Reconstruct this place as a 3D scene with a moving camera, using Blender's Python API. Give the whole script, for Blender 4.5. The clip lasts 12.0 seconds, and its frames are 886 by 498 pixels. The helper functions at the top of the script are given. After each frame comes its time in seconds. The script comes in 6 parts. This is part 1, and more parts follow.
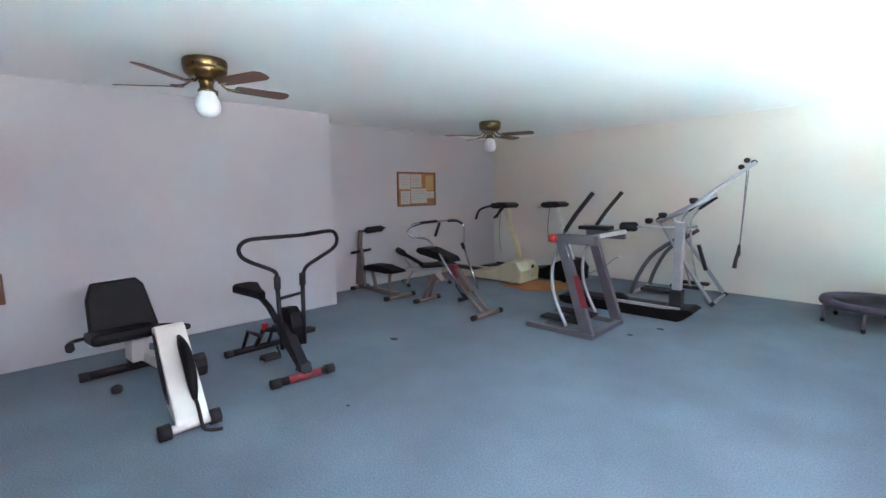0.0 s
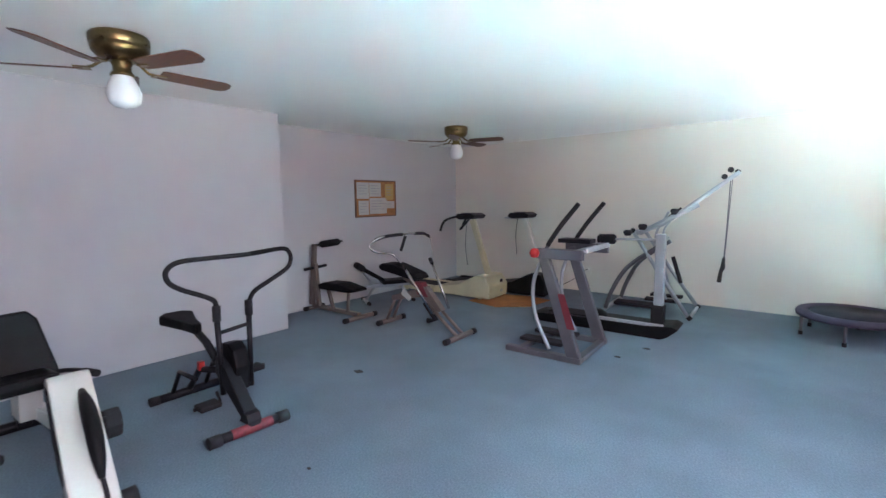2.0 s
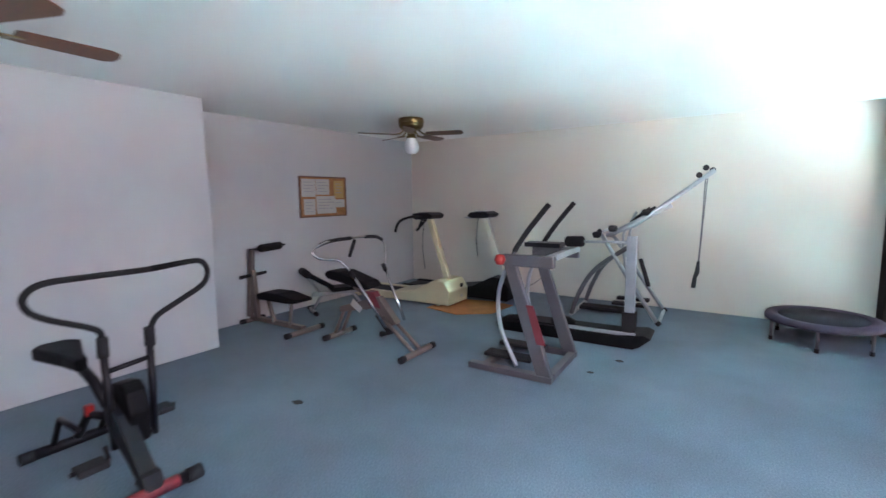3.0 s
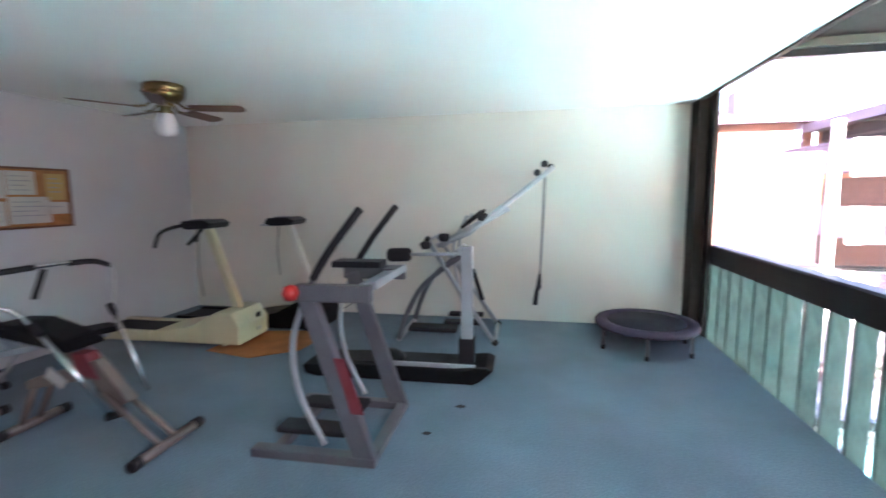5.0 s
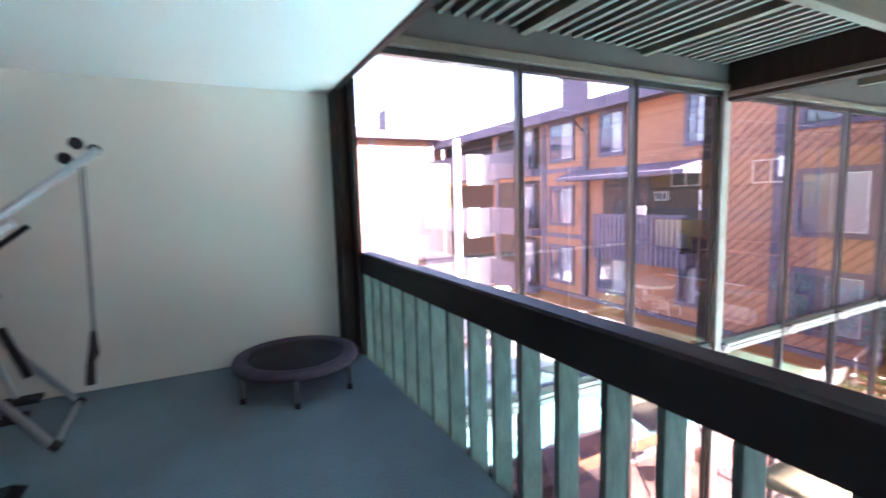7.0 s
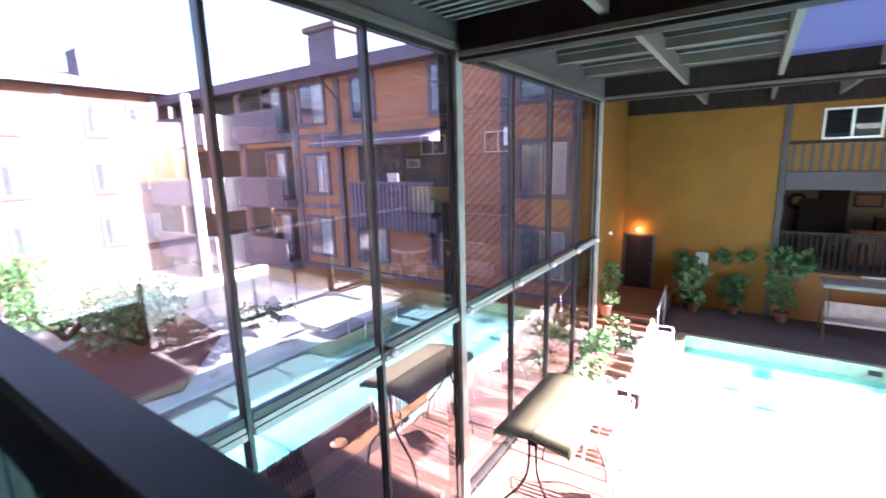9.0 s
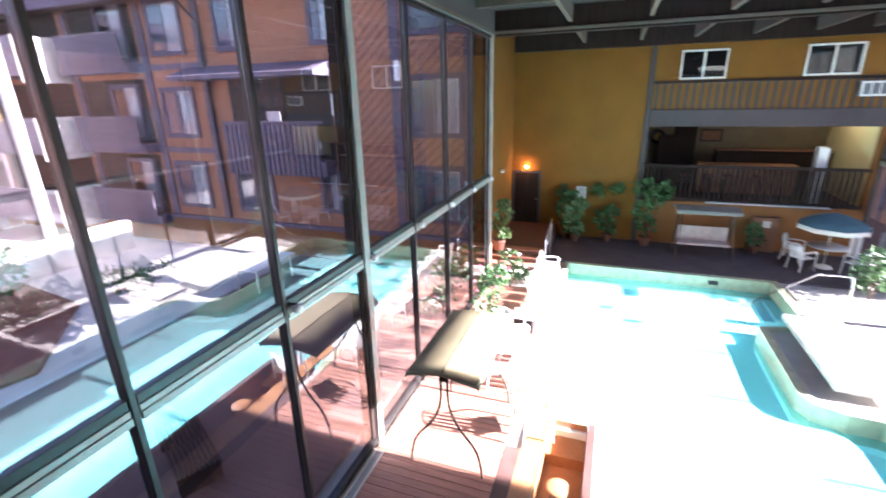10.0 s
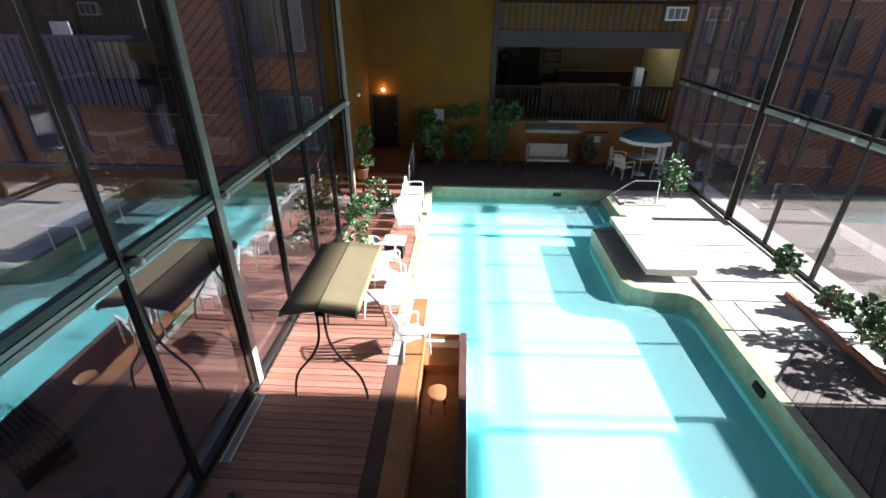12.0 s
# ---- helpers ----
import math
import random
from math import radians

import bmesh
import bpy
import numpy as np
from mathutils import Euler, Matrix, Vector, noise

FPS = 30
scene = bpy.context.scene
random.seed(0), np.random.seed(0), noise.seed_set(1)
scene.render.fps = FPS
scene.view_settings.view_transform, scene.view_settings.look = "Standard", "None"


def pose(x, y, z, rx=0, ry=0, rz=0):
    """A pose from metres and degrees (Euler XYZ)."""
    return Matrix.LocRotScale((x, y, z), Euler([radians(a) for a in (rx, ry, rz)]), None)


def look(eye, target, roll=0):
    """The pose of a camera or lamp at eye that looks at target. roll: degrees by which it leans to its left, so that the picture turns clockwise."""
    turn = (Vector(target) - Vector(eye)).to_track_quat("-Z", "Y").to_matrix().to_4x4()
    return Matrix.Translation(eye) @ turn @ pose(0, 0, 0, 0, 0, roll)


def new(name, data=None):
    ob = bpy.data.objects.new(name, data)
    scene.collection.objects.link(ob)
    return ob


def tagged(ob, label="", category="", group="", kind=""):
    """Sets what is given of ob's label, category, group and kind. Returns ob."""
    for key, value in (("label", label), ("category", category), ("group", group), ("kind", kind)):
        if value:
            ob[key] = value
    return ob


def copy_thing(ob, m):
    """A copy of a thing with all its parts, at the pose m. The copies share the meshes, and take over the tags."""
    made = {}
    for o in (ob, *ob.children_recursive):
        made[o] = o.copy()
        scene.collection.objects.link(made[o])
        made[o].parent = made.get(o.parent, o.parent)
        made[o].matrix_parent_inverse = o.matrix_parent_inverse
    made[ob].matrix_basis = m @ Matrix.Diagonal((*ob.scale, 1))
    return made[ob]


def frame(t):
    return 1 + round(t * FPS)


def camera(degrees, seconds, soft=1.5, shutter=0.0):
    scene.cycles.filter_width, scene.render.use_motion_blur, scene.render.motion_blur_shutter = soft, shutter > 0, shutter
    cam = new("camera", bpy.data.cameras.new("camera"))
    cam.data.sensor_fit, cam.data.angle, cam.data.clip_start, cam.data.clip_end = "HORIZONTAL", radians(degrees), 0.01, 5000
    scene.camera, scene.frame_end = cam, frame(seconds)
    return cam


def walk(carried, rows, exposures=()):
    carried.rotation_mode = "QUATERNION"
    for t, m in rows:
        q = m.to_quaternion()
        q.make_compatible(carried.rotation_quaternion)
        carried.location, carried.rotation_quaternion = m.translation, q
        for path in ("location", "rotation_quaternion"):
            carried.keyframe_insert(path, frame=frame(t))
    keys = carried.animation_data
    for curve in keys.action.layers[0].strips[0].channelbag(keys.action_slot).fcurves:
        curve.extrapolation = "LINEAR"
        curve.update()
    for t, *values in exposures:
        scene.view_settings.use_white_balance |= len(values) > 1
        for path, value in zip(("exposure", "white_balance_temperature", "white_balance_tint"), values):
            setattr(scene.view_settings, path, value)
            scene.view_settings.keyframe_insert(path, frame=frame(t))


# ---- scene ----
cam = camera(89.0, 12.0, shutter=0.5)
PATH = [
    (0, (0.336, 0.042, 1.456), (-1.074, 1.438, 1.203), -0.8),
    (0.5, (0.291, 0.058, 1.472), (-1.103, 1.471, 1.228), -0.8),
    (1, (0.171, 0.041, 1.501), (-1.165, 1.511, 1.261), -0.7),
    (1.5, (-0.018, 0.124, 1.499), (-1.296, 1.646, 1.271), -0.6),
    (2, (-0.165, 0.289, 1.468), (-1.415, 1.835, 1.252), -0.7),
    (2.5, (-0.313, 0.521, 1.455), (-1.525, 2.098, 1.238), -0.5),
    (3, (-0.465, 0.714, 1.494), (-1.563, 2.369, 1.261), -0.6),
    (3.2, (-0.57, 0.864, 1.52), (-1.6, 2.558, 1.26), -1.0),
    (4.8, (-0.728, 1.719, 1.49), (-1.292, 3.624, 1.26), -0.7),
    (5, (-0.801, 1.84, 1.486), (-1.207, 3.785, 1.253), -0.5),
    (5.5, (-0.722, 2.083, 1.463), (-0.794, 4.068, 1.234), -0.5),
    (6, (-0.521, 2.352, 1.504), (-0.324, 4.327, 1.257), -0.9),
    (6.5, (-0.411, 2.612, 1.463), (0.139, 4.521, 1.24), -1.2),
    (7, (-0.247, 2.854, 1.435), (0.651, 4.627, 1.215), -1.6),
    (7.5, (0.033, 2.954, 1.459), (1.157, 4.59, 1.215), -1.3),
    (9.3, (0.85, 3.447, 1.334), (2.526, 4.444, 0.89), -1.8),
    (9.5, (0.885, 3.482, 1.327), (2.589, 4.405, 0.83), -1.9),
    (10, (0.901, 3.615, 1.326), (2.675, 4.282, 0.687), -1.3),
    (10.5, (0.87, 3.786, 1.292), (2.686, 4.15, 0.537), 0.3),
    (11, (0.875, 3.615, 1.301), (2.683, 3.844, 0.476), 0.3),
    (11.5, (0.886, 3.579, 1.319), (2.674, 3.716, 0.434), 0.5),
    (12, (0.912, 3.614, 1.316), (2.679, 3.693, 0.382), 0.5),
]
EXPOSURE = [(0, 6.3, 6300, 34), (3.2, 6.3, 6300, 34), (5, 6.2, 6300, 31), (6.5, 5.5, 6200, 32), (7.6, 4.85, 6000, 33), (9.3, 4.2, 5800, 27), (10.5, 3.7, 5800, 22), (11, 3.2, 5800, 18), (11.5, 2.75, 5850, 15), (12, 2.15, 5900, 13)]
walk(cam, [(t, look(eye, target, roll)) for t, eye, target, roll in PATH], EXPOSURE)

# ---- world, sun ----
world = bpy.data.worlds.new("sky")
scene.world = world
world.use_nodes = True
wn = world.node_tree
sky = wn.nodes.new("ShaderNodeTexSky")
sky.sky_type = "NISHITA"
sky.sun_disc = False
SUN_EL = radians(26.8)
SUN_ROT = radians(178)
sky.sun_elevation, sky.sun_rotation = SUN_EL, SUN_ROT
wn.links.new(sky.outputs[0], wn.nodes["Background"].inputs[0])
wn.nodes["Background"].inputs[1].default_value = 0.06
sun = new("sun", bpy.data.lights.new("sun", "SUN"))
sun.data.energy, sun.data.angle, sun.data.color = 5.0, radians(1.0), (1.0, 0.95, 0.87)
sun.matrix_world = look((0.6, -20, 10.1), (0, 0, 0))

# daylight through the balcony opening, beside the way in
day = new("opening_daylight", bpy.data.lights.new("opening_daylight", "AREA"))
day.data.shape, day.data.size, day.data.size_y = "RECTANGLE", 3.8, 1.0
day.data.energy, day.data.color = 1.5, (0.95, 0.97, 1.0)
day.matrix_world = look((0.98, 0.98, 1.86), (0.33, 1.0, 0.86))

# ---- materials ----
def shader(name):
    m = bpy.data.materials.new(name)
    m.use_nodes = True
    return m, m.node_tree, m.node_tree.nodes["Principled BSDF"]


def mat(name, color, rough=0.5, metal=0.0, var=0.12, scale=3.0, grain=90.0, bump=0.1, tint=None, stretch=None, rand=0.0, spec=0.5, coat=0.0):
    """A painted, plastic, metal, wood or stone surface: broad stains, fine grain, relief."""
    m, nt, p = shader(name)
    co = nt.nodes.new("ShaderNodeTexCoord")
    src = co.outputs["Object"]
    if stretch:
        mp = nt.nodes.new("ShaderNodeMapping")
        mp.inputs["Scale"].default_value = stretch
        nt.links.new(src, mp.inputs["Vector"])
        src = mp.outputs[0]
    big = nt.nodes.new("ShaderNodeTexNoise")
    big.inputs["Scale"].default_value, big.inputs["Detail"].default_value = scale, 5
    fine = nt.nodes.new("ShaderNodeTexNoise")
    fine.inputs["Scale"].default_value, fine.inputs["Detail"].default_value = grain, 3
    for n in (big, fine):
        nt.links.new(src, n.inputs["Vector"])
    add = nt.nodes.new("ShaderNodeMath")
    add.operation = "MULTIPLY_ADD"
    add.inputs[1].default_value = 0.45
    nt.links.new(fine.outputs["Fac"], add.inputs[0])
    nt.links.new(big.outputs["Fac"], add.inputs[2])
    last = add.outputs[0]
    if rand:
        info = nt.nodes.new("ShaderNodeObjectInfo")
        r = nt.nodes.new("ShaderNodeMath")
        r.operation = "MULTIPLY_ADD"
        r.inputs[1].default_value = rand
        nt.links.new(info.outputs["Random"], r.inputs[0])
        nt.links.new(last, r.inputs[2])
        last = r.outputs[0]
    ramp = nt.nodes.new("ShaderNodeMapRange")
    ramp.inputs["From Min"].default_value, ramp.inputs["From Max"].default_value = 0.35, 1.1 + rand
    nt.links.new(last, ramp.inputs["Value"])
    mix = nt.nodes.new("ShaderNodeMix")
    mix.data_type = "RGBA"
    dark = tint or tuple(c * (1 - 2.2 * var) for c in color)
    mix.inputs[6].default_value = (*[max(c, 0) for c in dark], 1)
    mix.inputs[7].default_value = (*[min(c * (1 + 0.8 * var), 0.92) for c in color], 1)
    nt.links.new(ramp.outputs[0], mix.inputs[0])
    nt.links.new(mix.outputs[2], p.inputs["Base Color"])
    rr = nt.nodes.new("ShaderNodeMapRange")
    rr.inputs["To Min"].default_value, rr.inputs["To Max"].default_value = max(rough - 0.1, 0.03), min(rough + 0.12, 1)
    nt.links.new(big.outputs["Fac"], rr.inputs["Value"])
    nt.links.new(rr.outputs[0], p.inputs["Roughness"])
    p.inputs["Metallic"].default_value = metal
    p.inputs["Specular IOR Level"].default_value = spec
    p.inputs["Coat Weight"].default_value = coat
    if bump:
        b = nt.nodes.new("ShaderNodeBump")
        b.inputs["Strength"].default_value, b.inputs["Distance"].default_value = bump, 0.004
        nt.links.new(fine.outputs["Fac"], b.inputs["Height"])
        nt.links.new(b.outputs[0], p.inputs["Normal"])
    return m


def carpet_mat():
    """Short loop pile, blue green, worn paler in patches and spotted."""
    m, nt, p = shader("carpet")
    co = nt.nodes.new("ShaderNodeTexCoord")
    fine = nt.nodes.new("ShaderNodeTexNoise")
    fine.inputs["Scale"].default_value, fine.inputs["Detail"].default_value = 95, 5
    big = nt.nodes.new("ShaderNodeTexNoise")
    big.inputs["Scale"].default_value, big.inputs["Detail"].default_value = 1.3, 6
    spot = nt.nodes.new("ShaderNodeTexVoronoi")
    spot.inputs["Scale"].default_value = 1.1
    for n in (fine, big, spot):
        nt.links.new(co.outputs["Object"], n.inputs["Vector"])
    a = nt.nodes.new("ShaderNodeValToRGB")
    a.color_ramp.elements[0].position, a.color_ramp.elements[0].color = 0.33, (0.092, 0.145, 0.188, 1)
    a.color_ramp.elements[1].position, a.color_ramp.elements[1].color = 0.67, (0.150, 0.215, 0.265, 1)
    nt.links.new(fine.outputs["Fac"], a.inputs[0])
    b = nt.nodes.new("ShaderNodeMapRange")
    b.inputs["From Min"].default_value, b.inputs["From Max"].default_value = 0.35, 0.7
    b.inputs["To Min"].default_value, b.inputs["To Max"].default_value = 0.82, 1.12
    nt.links.new(big.outputs["Fac"], b.inputs["Value"])
    c = nt.nodes.new("ShaderNodeMix")
    c.data_type, c.blend_type = "RGBA", "MULTIPLY"
    c.inputs[0].default_value = 1.0
    nt.links.new(a.outputs[0], c.inputs[6])
    nt.links.new(b.outputs[0], c.inputs[7])
    s = nt.nodes.new("ShaderNodeMapRange")
    s.inputs["From Min"].default_value, s.inputs["From Max"].default_value = 0.012, 0.03
    s.inputs["To Min"].default_value, s.inputs["To Max"].default_value = 0.35, 1.0
    nt.links.new(spot.outputs["Distance"], s.inputs["Value"])
    d = nt.nodes.new("ShaderNodeMix")
    d.data_type, d.blend_type = "RGBA", "MULTIPLY"
    d.inputs[0].default_value = 1.0
    nt.links.new(c.outputs[2], d.inputs[6])
    nt.links.new(s.outputs[0], d.inputs[7])
    nt.links.new(d.outputs[2], p.inputs["Base Color"])
    p.inputs["Roughness"].default_value = 0.95
    p.inputs["Specular IOR Level"].default_value = 0.1
    p.inputs["Sheen Weight"].default_value = 0.15
    bp = nt.nodes.new("ShaderNodeBump")
    bp.inputs["Strength"].default_value, bp.inputs["Distance"].default_value = 0.12, 0.004
    nt.links.new(fine.outputs["Fac"], bp.inputs["Height"])
    nt.links.new(bp.outputs[0], p.inputs["Normal"])
    return m


def siding_mat(name, color, dark, angle, pitch=0.16):
    """Board siding laid at a slant: grooves between boards and streaked boards."""
    m, nt, p = shader(name)
    co = nt.nodes.new("ShaderNodeTexCoord")
    mp = nt.nodes.new("ShaderNodeMapping")
    mp.inputs["Rotation"].default_value = (0, radians(angle), 0)
    nt.links.new(co.outputs["Object"], mp.inputs["Vector"])
    wave = nt.nodes.new("ShaderNodeTexWave")
    wave.wave_type, wave.bands_direction, wave.wave_profile = "BANDS", "Z", "SAW"
    wave.inputs["Scale"].default_value = 0.314 / pitch
    wave.inputs["Distortion"].default_value = 0.15
    nt.links.new(mp.outputs[0], wave.inputs["Vector"])
    noise_t = nt.nodes.new("ShaderNodeTexNoise")
    noise_t.inputs["Scale"].default_value, noise_t.inputs["Detail"].default_value = 2.5, 6
    nt.links.new(co.outputs["Object"], noise_t.inputs["Vector"])
    groove = nt.nodes.new("ShaderNodeMapRange")
    groove.inputs["From Min"].default_value, groove.inputs["From Max"].default_value = 0.0, 0.35
    nt.links.new(wave.outputs["Fac"], groove.inputs["Value"])
    mul = nt.nodes.new("ShaderNodeMath")
    mul.operation = "MULTIPLY"
    nt.links.new(groove.outputs[0], mul.inputs[0])
    lift = nt.nodes.new("ShaderNodeMapRange")
    lift.inputs["To Min"].default_value, lift.inputs["To Max"].default_value = 0.5, 1.25
    nt.links.new(noise_t.outputs["Fac"], lift.inputs["Value"])
    nt.links.new(lift.outputs[0], mul.inputs[1])
    mix = nt.nodes.new("ShaderNodeMix")
    mix.data_type = "RGBA"
    mix.inputs[6].default_value, mix.inputs[7].default_value = (*dark, 1), (*color, 1)
    nt.links.new(mul.outputs[0], mix.inputs[0])
    nt.links.new(mix.outputs[2], p.inputs["Base Color"])
    p.inputs["Roughness"].default_value = 0.8
    b = nt.nodes.new("ShaderNodeBump")
    b.inputs["Strength"].default_value, b.inputs["Distance"].default_value = 0.6, 0.02
    nt.links.new(groove.outputs[0], b.inputs["Height"])
    nt.links.new(b.outputs[0], p.inputs["Normal"])
    return m


def pane_mat(name, clear, base, rough=0.0):
    """Clear or tinted sheet: lets light straight through, with a mirror gloss that grows at a slant."""
    m, nt, p = shader(name)
    nt.nodes.remove(p)
    t = nt.nodes.new("ShaderNodeBsdfTransparent")
    t.inputs[0].default_value = (*clear, 1)
    g = nt.nodes.new("ShaderNodeBsdfGlossy")
    g.inputs["Roughness"].default_value = rough
    f = nt.nodes.new("ShaderNodeLayerWeight")
    f.inputs[0].default_value = 0.5
    pw = nt.nodes.new("ShaderNodeMath")
    pw.operation = "POWER"
    pw.inputs[1].default_value = 4.0
    nt.links.new(f.outputs["Facing"], pw.inputs[0])
    mr = nt.nodes.new("ShaderNodeMapRange")
    mr.inputs["To Min"].default_value, mr.inputs["To Max"].default_value = base, 0.9
    nt.links.new(pw.outputs[0], mr.inputs["Value"])
    mx = nt.nodes.new("ShaderNodeMixShader")
    nt.links.new(mr.outputs[0], mx.inputs[0])
    nt.links.new(t.outputs[0], mx.inputs[1])
    nt.links.new(g.outputs[0], mx.inputs[2])
    nt.links.new(mx.outputs[0], nt.nodes["Material Output"].inputs[0])
    return m


def sheet_mat(name, color):
    """A frosted plastic sheet: passes scattered light only."""
    m, nt, p = shader(name)
    nt.nodes.remove(p)
    t = nt.nodes.new("ShaderNodeBsdfTranslucent")
    d = nt.nodes.new("ShaderNodeBsdfDiffuse")
    for n in (t, d):
        n.inputs[0].default_value = (*color, 1)
    mx = nt.nodes.new("ShaderNodeMixShader")
    mx.inputs[0].default_value = 0.4
    nt.links.new(t.outputs[0], mx.inputs[1])
    nt.links.new(d.outputs[0], mx.inputs[2])
    nt.links.new(mx.outputs[0], nt.nodes["Material Output"].inputs[0])
    return m


def water_mat():
    """Clear water with a faint milky scatter and a rippled gloss."""
    m = pane_mat("pool_water", (0.33, 0.93, 0.98), 0.02, 0.02)
    nt = m.node_tree
    co = nt.nodes.new("ShaderNodeTexCoord")
    n = nt.nodes.new("ShaderNodeTexNoise")
    n.inputs["Scale"].default_value, n.inputs["Detail"].default_value = 2.2, 3
    nt.links.new(co.outputs["Object"], n.inputs["Vector"])
    b = nt.nodes.new("ShaderNodeBump")
    b.inputs["Strength"].default_value, b.inputs["Distance"].default_value = 0.25, 0.03
    nt.links.new(n.outputs["Fac"], b.inputs["Height"])
    cloud = nt.nodes.new("ShaderNodeBsdfDiffuse")
    cloud.inputs[0].default_value = (0.50, 0.91, 0.93, 1)
    veil = nt.nodes.new("ShaderNodeMixShader")
    veil.inputs[0].default_value = 0.24
    for node in list(nt.nodes):
        if node.type == "BSDF_GLOSSY":
            nt.links.new(b.outputs[0], node.inputs["Normal"])
        if node.type == "MIX_SHADER" and node != veil:
            nt.links.new(node.outputs[0], veil.inputs[1])
    nt.links.new(cloud.outputs[0], veil.inputs[2])
    nt.links.new(veil.outputs[0], nt.nodes["Material Output"].inputs[0])
    return m


def glow_mat(name, color, power):
    m, nt, p = shader(name)
    p.inputs["Base Color"].default_value = (*color, 1)
    p.inputs["Emission Color"].default_value = (*color, 1)
    p.inputs["Emission Strength"].default_value = power
    return m


def leaf_mat(name, a, b):
    m, nt, p = shader(name)
    g = nt.nodes.new("ShaderNodeNewGeometry")
    mix = nt.nodes.new("ShaderNodeMix")
    mix.data_type = "RGBA"
    mix.inputs[6].default_value, mix.inputs[7].default_value = (*a, 1), (*b, 1)
    nt.links.new(g.outputs["Random Per Island"], mix.inputs[0])
    nt.links.new(mix.outputs[2], p.inputs["Base Color"])
    p.inputs["Roughness"].default_value = 0.45
    return m


CARPET = carpet_mat()
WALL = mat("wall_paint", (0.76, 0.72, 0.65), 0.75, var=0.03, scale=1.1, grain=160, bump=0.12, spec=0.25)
# grey paint, deepened so its colour carries the falloff away from the opening
WALL_GREY_SHADE = mat("grey_wall_paint_shaded", (0.56, 0.56, 0.58), 0.75, var=0.03, scale=1.1, grain=160, bump=0.12, spec=0.25)
CEIL = mat("ceiling_paint", (0.87, 0.86, 0.84), 0.85, var=0.02, scale=0.9, grain=240, bump=0.25, spec=0.2)
BROWN = mat("dark_stained_timber", (0.030, 0.020, 0.017), 0.55, var=0.25, scale=2, grain=60, bump=0.15, stretch=(6, 6, 0.6), spec=0.1)
RAIL_BROWN = mat("rail_timber", (0.020, 0.014, 0.014), 0.5, var=0.25, scale=2, grain=50, bump=0.12, stretch=(6, 0.6, 6), spec=0.25)
BEAM = mat("beam_timber", (0.080, 0.070, 0.064), 0.6, var=0.22, scale=1.5, grain=40, bump=0.2)
PURLIN = mat("purlin_timber", (0.13, 0.105, 0.078), 0.65, var=0.2, scale=1.5, grain=40, bump=0.2)
RIB = mat("slatted_ceiling_timber", (0.16, 0.142, 0.125), 0.65, var=0.18, scale=1.5, grain=40, bump=0.2)
SHEET = mat("roof_sheet", (0.03, 0.026, 0.024), 0.6, var=0.2, scale=1.2, grain=30, bump=0.1)
SLAT = mat("weathered_slat", (0.125, 0.168, 0.152), 0.85, var=0.36, scale=5, grain=22, bump=0.7, stretch=(3, 3, 0.9), rand=0.3)
ALU = mat("aluminium_frame", (0.40, 0.38, 0.35), 0.4, 0.2, var=0.15, scale=4, grain=70, bump=0.05)
ALU_DARK = mat("dark_bronze_frame", (0.035, 0.03, 0.028), 0.38, 0.3, var=0.2, scale=4, grain=70, bump=0.05)
GLASS = pane_mat("tinted_glass", (0.82, 0.81, 0.82), 0.14)
GLASS_CLEAR = pane_mat("window_glass", (0.78, 0.80, 0.84), 0.06)
SKYLIGHT = sheet_mat("skylight_sheet", (0.12, 0.125, 0.21))
WATER = water_mat()
PLASTER = mat("pool_plaster", (0.80, 0.91, 0.92), 0.7, var=0.06, scale=0.8, grain=40, bump=0.1)
TILE_BAND = mat("pool_tile_band", (0.42, 0.45, 0.30), 0.45, var=0.2, scale=5, grain=45, bump=0.2)
CONCRETE = mat("pale_concrete", (0.56, 0.53, 0.49), 0.85, var=0.14, scale=1.6, grain=60, bump=0.35)
PATIO = mat("dark_brick_patio", (0.13, 0.075, 0.065), 0.8, var=0.25, scale=1.2, grain=24, bump=0.5)
PATH_STONE = mat("brown_grey_path", (0.13, 0.10, 0.085), 0.88, var=0.22, scale=0.9, grain=30, bump=0.35)
PAVE = mat("courtyard_concrete", (0.52, 0.48, 0.45), 0.88, var=0.16, scale=0.7, grain=30, bump=0.35)
DECK = mat("redwood_board", (0.43, 0.20, 0.14), 0.55, var=0.28, scale=3, grain=40, bump=0.3, stretch=(5, 0.7, 5), rand=0.4)
DECK_EDGE = mat("deck_border", (0.115, 0.055, 0.045), 0.6, var=0.25, scale=3, grain=40, bump=0.3)
TROUGH = mat("varnished_timber", (0.42, 0.20, 0.085), 0.45, var=0.2, scale=3, grain=30, bump=0.15)
GREY_BOARD = mat("grey_deck_board", (0.20, 0.165, 0.155), 0.75, var=0.25, scale=3, grain=40, bump=0.3, rand=0.35)
STUCCO = mat("ochre_stucco", (0.205, 0.094, 0.017), 0.85, var=0.12, scale=1.1, grain=55, bump=0.5, spec=0.2)
STUCCO_DEEP = mat("brown_ochre_panel", (0.24, 0.105, 0.034), 0.8, var=0.15, scale=1.3, grain=50, bump=0.35, spec=0.2)
SIDING = siding_mat("diagonal_siding", (0.40, 0.19, 0.115), (0.12, 0.05, 0.035), 42, 0.22)
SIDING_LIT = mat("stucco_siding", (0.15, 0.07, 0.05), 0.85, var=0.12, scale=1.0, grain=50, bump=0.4)
